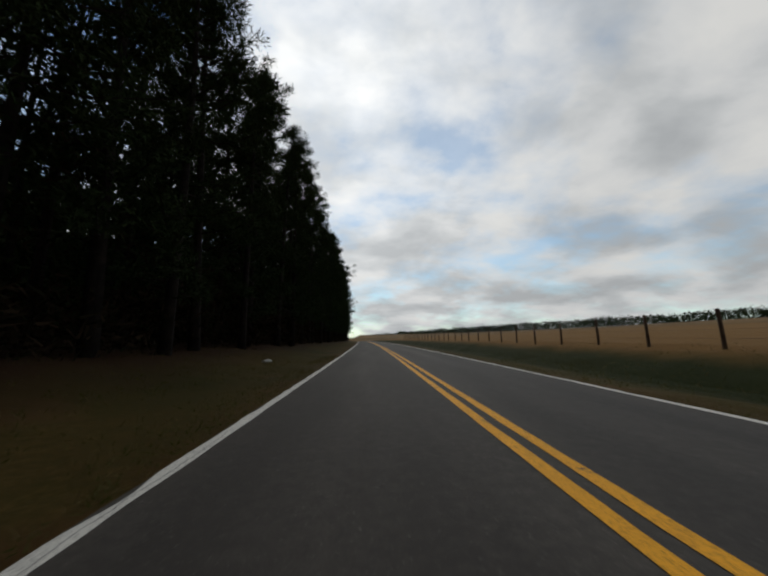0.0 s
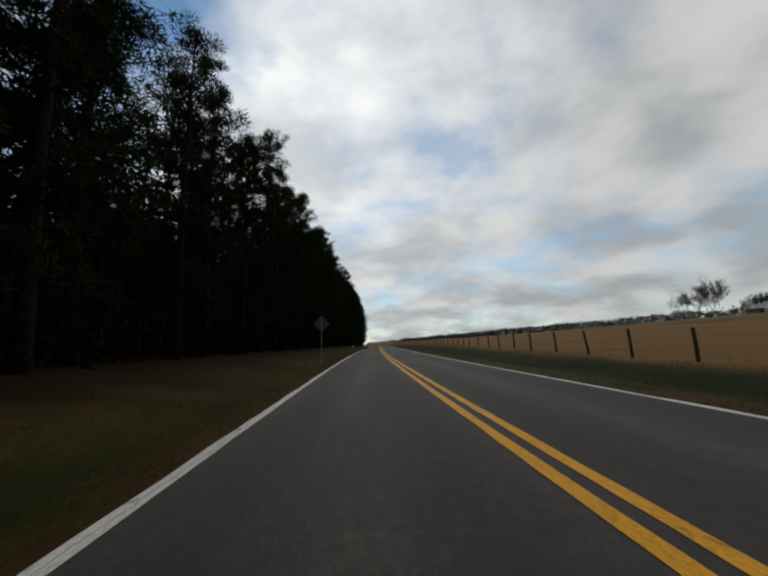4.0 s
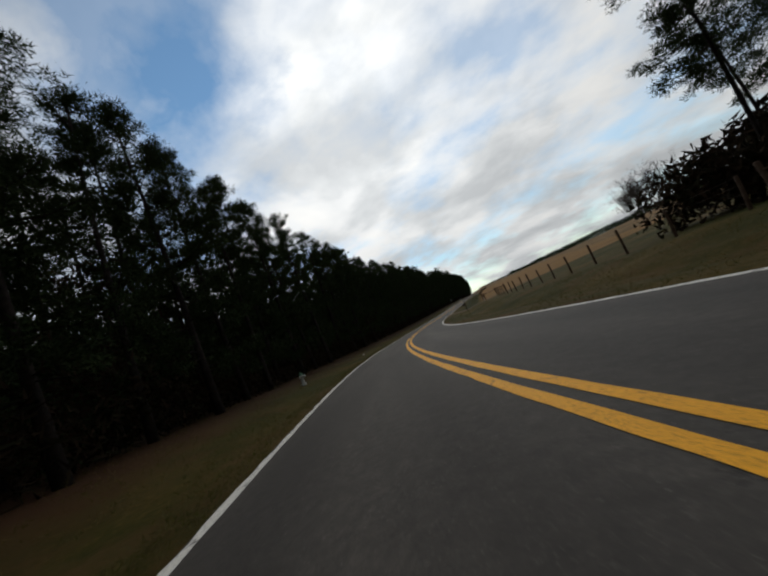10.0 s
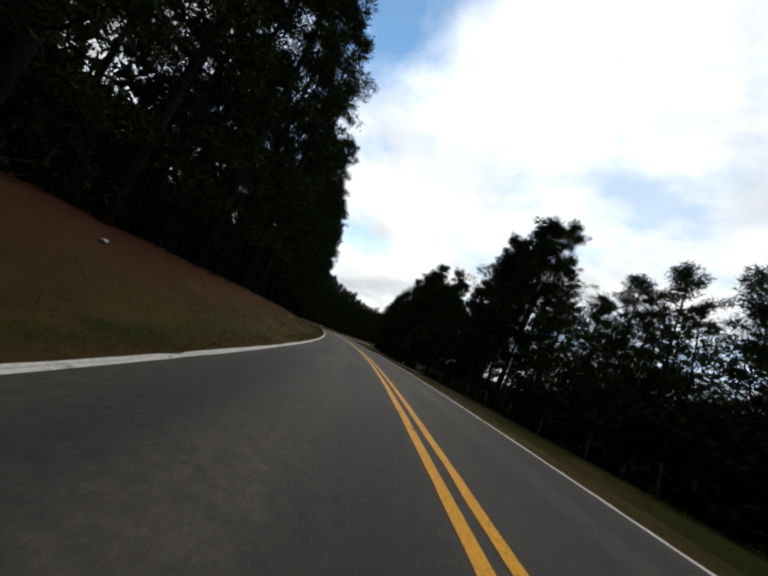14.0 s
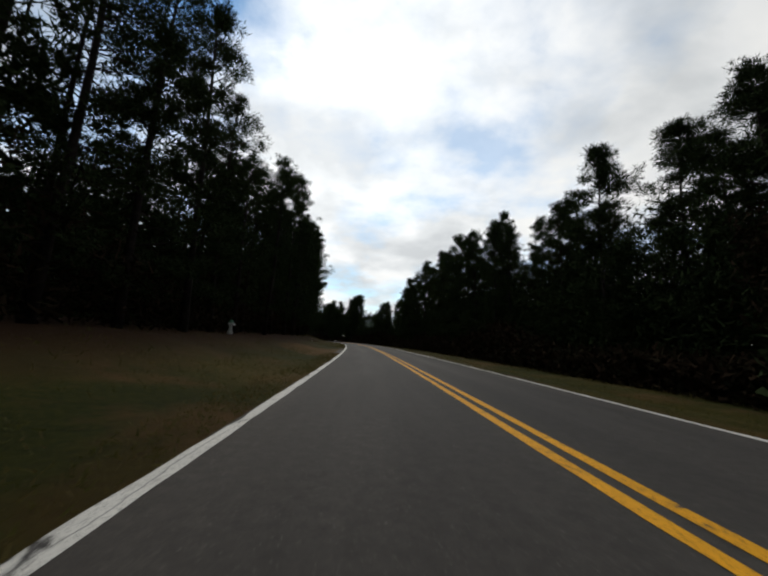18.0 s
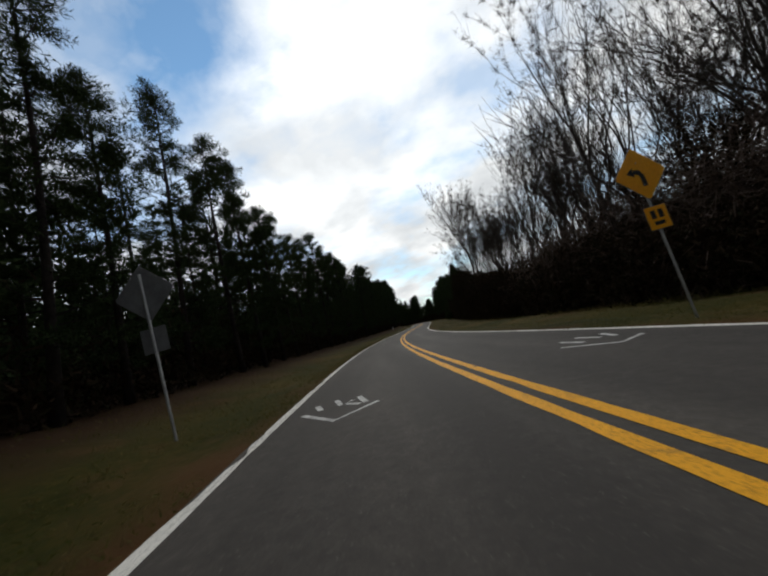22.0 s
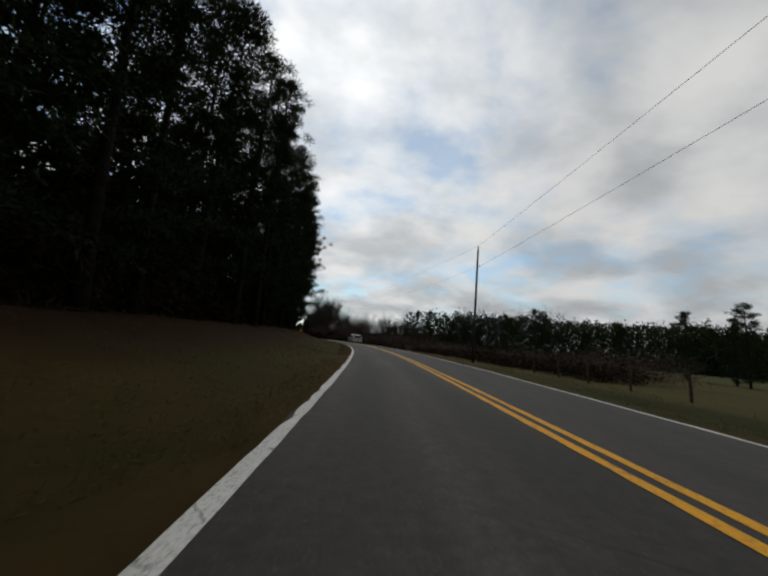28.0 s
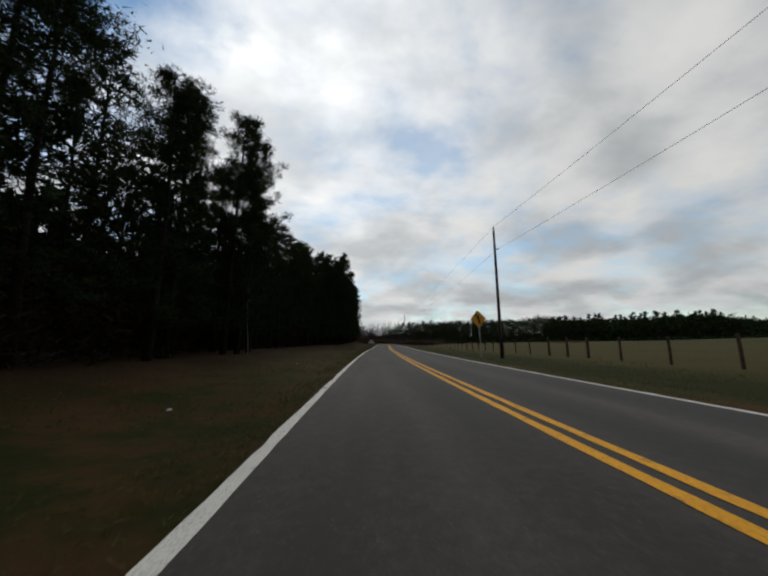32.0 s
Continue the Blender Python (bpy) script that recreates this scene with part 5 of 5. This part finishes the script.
def warning_sign(label, height, arrow, small, facing, size=0.60):
    e = tagged(new("warning_sign"), label, "road sign")
    part("post", mesh_of("post", *tube([(0, 0.05, -0.4), (0, 0.05, height + size - 0.2)], [0.028, 0.028], 6), M_STEEL), e, "galvanised steel post")
    face = part("diamond", plate("diamond", rounded_diamond(height, size), 0.006, M_ALU), e)
    if facing:
        o = part("sheeting", plate("sheeting", rounded_diamond(height, size - 0.015), 0.003, M_SIGN), face, "yellow reflective sheeting")
        o.matrix_basis = Matrix.Translation((0, -0.004, 0))
        if arrow == "winding":
            pts = [(0.15, -0.34), (0.00, -0.20), (0.12, -0.06), (-0.06, 0.06), (0.06, 0.17), (-0.08, 0.24)]
            smooth = []
            for u in np.linspace(0, len(pts) - 1, 24):
                smooth.append((np.interp(u, range(6), [p[0] for p in pts]), height + np.interp(u, range(6), [p[1] for p in pts])))
            head = [(-0.21, height + 0.20), (-0.02, height + 0.27), (-0.19, height + 0.38)]
        else:
            smooth = [(0.02, height - 0.28), (0.02, height - 0.05), (-0.04, height + 0.04), (-0.14, height + 0.06)]
            head = [(-0.14, height - 0.05), (-0.14, height + 0.17), (-0.30, height + 0.06)]
        for nm, pl in (("arrow_shaft", ribbon(smooth, 0.055)), ("arrow_head", head)):
            n = len(pl) // 2
            v = [(x, -0.0065, z) for x, z in pl]
            f = [(i, i + 1, 2 * n - 2 - i, 2 * n - 1 - i) for i in range(n - 1)] if nm == "arrow_shaft" else [(0, 1, 2)]
            part(nm, mesh_of(nm, v, f, M_INK), face, "black arrow on the sign")
    if small:
        h2 = height - size - 0.38
        pl = part("small_plate", plate("small_plate", [(-0.25, h2 - 0.25), (0.25, h2 - 0.25), (0.25, h2 + 0.25), (-0.25, h2 + 0.25)], 0.005, M_ALU), e)
        if facing:
            o = part("sheeting", plate("sheeting", [(-0.24, h2 - 0.24), (0.24, h2 - 0.24), (0.24, h2 + 0.24), (-0.24, h2 + 0.24)], 0.003, M_SIGN), pl, "yellow reflective sheeting")
            o.matrix_basis = Matrix.Translation((0, -0.004, 0))
            for x0 in (-0.14, 0.03):
                part("bar", mesh_of("bar", [(x0, -0.007, h2 - 0.02), (x0 + 0.11, -0.007, h2 - 0.02), (x0 + 0.11, -0.007, h2 + 0.16), (x0, -0.007, h2 + 0.16)], [(0, 1, 2, 3)], M_INK), pl)
            part("bar", mesh_of("bar", [(-0.12, -0.007, h2 - 0.16), (0.12, -0.007, h2 - 0.16), (0.12, -0.007, h2 - 0.08), (-0.12, -0.007, h2 - 0.08)], [(0, 1, 2, 3)], M_INK), pl)
    for z in (height + 0.25, height - 0.25):
        part("bolt", mesh_of("bolt", *tube([(0, -0.012, z), (0, 0.0, z)], [0.014, 0.014], 6), M_STEEL), e)
    return e


ws = warning_sign("yellow diamond winding-road warning sign on a leaning steel post", 2.75, "winding", False, True)
ws.matrix_basis = Matrix.Translation(spot(743.4, 5.2)) @ Matrix.Rotation(radians(heading(743.5) + 12), 4, "Z") @ Matrix.Rotation(radians(-3), 4, "Y")
ws = warning_sign("yellow diamond curve warning sign with a small advisory plate below", 3.1, "turn", True, True)
ws.matrix_basis = Matrix.Translation(spot(524.5, 4.9)) @ Matrix.Rotation(radians(heading(524.5)), 4, "Z") @ Matrix.Rotation(radians(-3), 4, "Y")
ws = warning_sign("back of a grey diamond road sign with a small plate below", 3.0, "turn", True, False)
ws.matrix_basis = Matrix.Translation(spot(524.0, -5.6)) @ Matrix.Rotation(radians(heading(524.0) + 180), 4, "Z") @ Matrix.Rotation(radians(4), 4, "Y")

ws = warning_sign("back of a plain grey diamond road sign beside the pines", 2.75, "turn", False, False)
ws.matrix_basis = Matrix.Translation(spot(72.0, -4.8)) @ Matrix.Rotation(radians(heading(72) + 180), 4, "Z")

# ---- utility poles and wires ----
M_POLE = material("dark creosoted pole", two_tone((0.045, 0.036, 0.03), (0.08, 0.066, 0.055), 3.0, 30.0), 0.95, (0.5, 0.01), 0.15)
M_CABLE = material("grey cable", two_tone((0.22, 0.22, 0.23), (0.30, 0.30, 0.30), 1.0), 0.6)
POLES = [(326, 26.0, 1.0), (436, 17.5, 1.05), (542.8, 10.6, 1.15), (640, 8.6, 1.1), (739.6, 8.0, 1.0), (826, 9.5, 1.1)]
tops = []
for s, d, tall in POLES:
    p = spot(s, d)
    e = tagged(new("utility_pole"), "dark wooden utility pole with two insulators", "utility pole", "poles along the road")
    part("shaft", mesh_of("shaft", *tube([(0, 0, -0.6), (0.0, 0, 4), (0.05, 0, 10.6)], [0.14, 0.12, 0.085], 10), M_POLE, smooth=True), e, "dark wooden shaft")
    part("insulator", mesh_of("insulator", *tube([(0.05, 0, 10.6), (0.05, 0, 10.7), (0.05, 0, 10.78), (0.05, 0, 10.86)], [0.03, 0.07, 0.075, 0.03], 8), M_BLACK), e)
    part("bracket", mesh_of("bracket", *tube([(0.1, 0, 8.9), (0.3, 0, 8.95)], [0.03, 0.025], 6), M_STEEL), e)
    part("spool", mesh_of("spool", *tube([(0.3, 0, 8.88), (0.3, 0, 8.95), (0.3, 0, 9.02)], [0.05, 0.03, 0.05], 8), M_BLACK), e)
    e.matrix_basis = Matrix.Translation(p)
    e.scale = (1, 1, tall)
    tops.append((p, tall))
for (a, ka), (b, kb) in zip(tops, tops[1:]):
    for off, h, sag in ((0.05, 10.88, 0.9), (0.3, 8.95, 1.1)):
        pts = []
        for u in np.linspace(0, 1, 22):
            q = a.lerp(b, u)
            pts.append((q.x + off, q.y, q.z + h * (ka + (kb - ka) * u) - sag * 4 * u * (1 - u)))
        tagged(new("overhead_wire", mesh_of("overhead_wire", *tube(pts, [0.009] * 22, 4), M_CABLE)), "thin grey overhead wire hung between utility poles", "wire", "overhead wires")

# ---- barn far up the field ----
M_TIN = material("pale tin roofing", two_tone((0.82, 0.83, 0.84), (0.72, 0.72, 0.72), 0.6, 6.0), 0.45, metal=0.1)
M_BARNW = material("grey barn boards", two_tone((0.2, 0.18, 0.16), (0.28, 0.25, 0.22), 1.0, 8.0), 0.9)


def barn():
    e = tagged(new("barn"), "long low farm barn with a pale tin roof", "barn")
    L, W, h, rg = 17.0, 10.0, 2.0, 6.2
    for nm, b in (("wall", (-L / 2, L / 2, -W / 2, -W / 2 + 0.2, -2.5, h)), ("wall", (-L / 2, L / 2, W / 2 - 0.2, W / 2, -2.5, h)), ("wall", (-L / 2, -L / 2 + 0.2, -W / 2 + 0.2, W / 2 - 0.2, -2.5, h)), ("wall", (L / 2 - 0.2, L / 2, -W / 2 + 0.2, W / 2 - 0.2, -2.5, h))):
        part(nm, mesh_of(nm, *box(*b), M_BARNW), e)
    for sgn in (-1, 1):
        v = [(-L / 2 - .5, sgn * (W / 2 + .5), h - .15), (L / 2 + .5, sgn * (W / 2 + .5), h - .15), (L / 2 + .5, 0, rg), (-L / 2 - .5, 0, rg)]
        v += [(x, y, z - 0.12) for x, y, z in v]
        part("roof", mesh_of("roof", v, [(0, 1, 2, 3), (7, 6, 5, 4), (0, 4, 5, 1), (1, 5, 6, 2), (2, 6, 7, 3), (3, 7, 4, 0)], M_TIN), e, "pale tin roof slope")
    part("door", mesh_of("door", *box(-2, 2, -W / 2 - 0.08, -W / 2 - 0.01, -2.5, 1.8), M_POST), e)
    return e


bn = barn()
bn.matrix_basis = Matrix.Translation(ground_at(266, 122, 2.0)) @ Matrix.Rotation(radians(-38), 4, "Z")
tank = tagged(new("storage_tank", mesh_of("storage_tank", *tube([(0, 0, -0.5), (0, 0, 3.2), (0, 0, 3.8), (0, 0, 4.1)], [1.4, 1.4, 1.0, 0.2], 16), M_WHITEP, smooth=True)), "small white farm storage tank by the barn", "tank")
tank.matrix_basis = Matrix.Translation(ground_at(258, 112))


# ---- white van in the other lane ----
M_VAN = material("white car paint", two_tone((0.72, 0.72, 0.71), (0.64, 0.64, 0.63), 0.8, 6.0), 0.35, spec=0.5)
M_GLASS = material("dark tinted window", two_tone((0.012, 0.013, 0.014), (0.02, 0.02, 0.02), 2.0), 0.08, spec=0.6)
M_TYRE = material("black rubber", two_tone((0.015, 0.015, 0.015), (0.03, 0.03, 0.03), 8.0), 0.85)
M_RED = material("red lamp plastic", two_tone((0.35, 0.015, 0.012), (0.25, 0.01, 0.01), 5.0), 0.3)


def van():
    """A minivan: x across, its rear towards +y, 5.1 m long."""
    e = tagged(new("minivan"), "white minivan with dark tinted windows driving away", "car")
    # side outline (y, z) from the rear bottom round to the front, with half widths at sill, waist and roof
    low = [(2.45, 0.42), (2.52, 0.62), (2.50, 1.0), (-1.35, 1.0), (-2.35, 0.86), (-2.55, 0.62), (-2.50, 0.30), (2.40, 0.30)]
    top = [(2.47, 1.0), (2.12, 1.70), (1.9, 1.76), (0.0, 1.80), (-0.55, 1.74), (-1.42, 1.0)]
    bm = bmesh.new()

    def prism(pts, w0, w1, zlo, zhi):
        rows = []
        for sgn in (-1, 1):
            rows.append([bm.verts.new((sgn * (w0 + (w1 - w0) * (z - zlo) / (zhi - zlo)), y, z)) for y, z in pts])
        n = len(pts)
        bm.faces.new(rows[0][::-1])
        bm.faces.new(rows[1])
        for i in range(n):
            j = (i + 1) % n
            bm.faces.new((rows[0][i], rows[0][j], rows[1][j], rows[1][i]))
    prism(low, 0.97, 0.99, 0.3, 1.0)
    prism(top, 0.97, 0.74, 1.0, 1.8)
    bmesh.ops.recalc_face_normals(bm, faces=bm.faces)
    bmesh.ops.bevel(bm, geom=[ed for ed in bm.edges], offset=0.045, segments=2, affect="EDGES")
    me = bpy.data.meshes.new("body")
    bm.to_mesh(me)
    bm.free()
    me.materials.append(M_VAN)
    body = part("body", me, e, "white painted body")

    def quad(name, v, mat, parent, label=""):
        c = sum((Vector(p) for p in v), Vector()) / len(v)
        nrm = (Vector(v[1]) - Vector(v[0])).cross(Vector(v[2]) - Vector(v[0])).normalized()
        if nrm.dot(c - Vector((0, 0, 1.0))) < 0:
            nrm = -nrm
        vv = [tuple(Vector(p) + nrm * 0.012) for p in v] + [tuple(Vector(p) - nrm * 0.03) for p in v]
        n = len(v)
        return part(name, mesh_of(name, vv, [tuple(range(n)), tuple(range(n, 2 * n))[::-1]] + [(i, n + i, n + (i + 1) % n, (i + 1) % n) for i in range(n)], mat), parent, label)
    quad("rear_window", [(-0.80, 2.44, 1.07), (0.80, 2.44, 1.07), (0.68, 2.17, 1.60), (-0.68, 2.17, 1.60)], M_GLASS, e, "dark tinted rear window")
    quad("windscreen", [(-0.84, -1.33, 1.08), (0.84, -1.33, 1.08), (0.70, -0.66, 1.64), (-0.70, -0.66, 1.64)], M_GLASS, e, "dark windscreen")
    for sx in (-1, 1):
        for y0, y1, a0, a1 in ((2.05, 1.0, 1.95, 1.0), (0.9, -0.1, 0.9, -0.1), (-0.2, -1.1, -0.2, -0.62)):
            quad("side_window", [(sx * 0.952, y0, 1.07), (sx * 0.952, y1, 1.07), (sx * 0.80, a1, 1.60), (sx * 0.80, a0, 1.60)], M_GLASS, e, "dark tinted side window")
        for y in (1.62, -1.62):
            w = part("wheel", mesh_of("wheel", *tube([(sx * 0.74, y, 0.34), (sx * 0.76, y, 0.34), (sx * 0.98, y, 0.34), (sx * 1.0, y, 0.34)], [0.30, 0.34, 0.34, 0.30], 20), M_TYRE, smooth=False), e, "black tyre")
            part("rim", mesh_of("rim", *tube([(sx * 0.99, y, 0.34), (sx * 1.005, y, 0.34)], [0.21, 0.19], 16), M_STEEL), w, "grey steel rim")
        quad("tail_light", [(sx * 0.985, 2.50, 0.98), (sx * 0.86, 2.52, 0.98), (sx * 0.86, 2.52, 0.72), (sx * 0.985, 2.50, 0.72)], M_RED, e, "red tail light")
        part("mirror", bevelled("mirror", (sx * 1.0 - 0.02 if sx > 0 else -1.16, 1.16 if sx > 0 else -0.98, -1.12, -0.98, 1.02, 1.18), M_VAN, 0.03), e)
    part("bumper", bevelled("bumper", (-0.93, 0.93, 2.44, 2.60, 0.36, 0.58), M_VAN, 0.04), e)
    quad("number_plate", [(-0.16, 2.535, 0.80), (0.16, 2.535, 0.80), (0.16, 2.535, 0.93), (-0.16, 2.535, 0.93)], M_ALU, e, "plain grey number plate")
    part("hitch", bevelled("hitch", (-0.05, 0.05, 2.56, 2.74, 0.30, 0.38), M_BLACK, 0.01), e)
    return e


vn = van()
x, y, z = road_at(601.6, 1.9)
vn.matrix_basis = Matrix.Translation((float(x), float(y), float(z) - 0.02)) @ Matrix.Rotation(radians(heading(599.5) + 180), 4, "Z")


# ---- paint marks and litter ----
def mark(name, lines, label):
    e = tagged(new(name), label, "road marking")
    for pts in lines:
        vs, fs = [], []
        for i, (ss, d) in enumerate(pts):
            a = pts[max(i - 1, 0)]
            b = pts[min(i + 1, len(pts) - 1)]
            t = Vector((b[0] - a[0], b[1] - a[1])).normalized()
            for k in (-0.05, 0.05):
                x, y, z = road_at(ss - t.y * k, d + t.x * k)
                vs.append((float(x), float(y), float(z) - 0.012 * abs(d) + 0.006))
        fs = [(2 * i, 2 * i + 1, 2 * i + 3, 2 * i + 2) for i in range(len(pts) - 1)]
        part("stroke", mesh_of("stroke", vs, fs, M_SPRAY), e)


M_SPRAY = material("faded white spray paint", two_tone((0.74, 0.74, 0.72), (0.42, 0.41, 0.40), 7.0, 40.0), 0.8)
mark("spray_mark", [[(524.95, -2.95), (525.9, -2.3), (525.35, -1.65)], [(524.4, -2.8), (524.9, -2.65)], [(524.3, -2.45), (524.9, -2.3), (524.7, -2.1)], [(524.5, -2.0), (525.2, -1.85)], [(524.9, -2.2), (525.2, -1.95)]],
     "faded white spray-painted survey mark on the asphalt")
mark("spray_mark", [[(524.9, 1.75), (525.7, 2.3), (525.4, 2.9)], [(524.3, 2.1), (524.9, 2.2)], [(524.2, 2.5), (524.8, 2.6)], [(524.4, 2.9), (525.0, 2.75)]],
     "faded white spray-painted survey mark on the asphalt")


def litter(s, d, size, label, seed):
    r = np.random.default_rng(seed)
    bm = bmesh.new()
    bmesh.ops.create_icosphere(bm, subdivisions=2, radius=size)
    for v in bm.verts:
        v.co.x *= 1.4
        v.co.z *= 0.5
        v.co *= 1 + 0.35 * noise.noise(v.co * (2.2 / size) + Vector((seed, 0, 0)))
    me = bpy.data.meshes.new("crumpled_litter")
    bm.to_mesh(me)
    bm.free()
    me.materials.append(M_WHITEP)
    o = tagged(new("crumpled_litter", me), label, "litter", "roadside litter")
    o.matrix_basis = Matrix.Translation(spot(s, d, size * 0.3 + 0.04)) @ Matrix.Rotation(r.uniform(0, 6), 4, "Z")


for i, (s, d, k) in enumerate(((-15.4, -6.3, 0.16), (3.2, -8.3, 0.1), (8.6, -7.0, 0.1), (690.9, -5.2, 0.05), (747.2, -6.3, 0.045), (759.3, -5.7, 0.045), (99.5, -5.5, 0.06), (205.5, -6.6, 0.09), (305.0, -7.5, 0.08), (392.0, -8.0, 0.07), (333.0, -8.5, 0.1))):
    litter(s, d, k, "scrap of crumpled white litter in the grass", i)
x, y, z = road_at(116.5, -0.29)
rag = tagged(new("crumpled_paper", bpy.data.objects["crumpled_litter"].data.copy()), "crumpled white paper lying on the asphalt", "litter")
rag.matrix_basis = Matrix.Translation((float(x), float(y), float(z) + 0.02)) @ Matrix.Diagonal((0.26, 0.2, 0.22, 1))
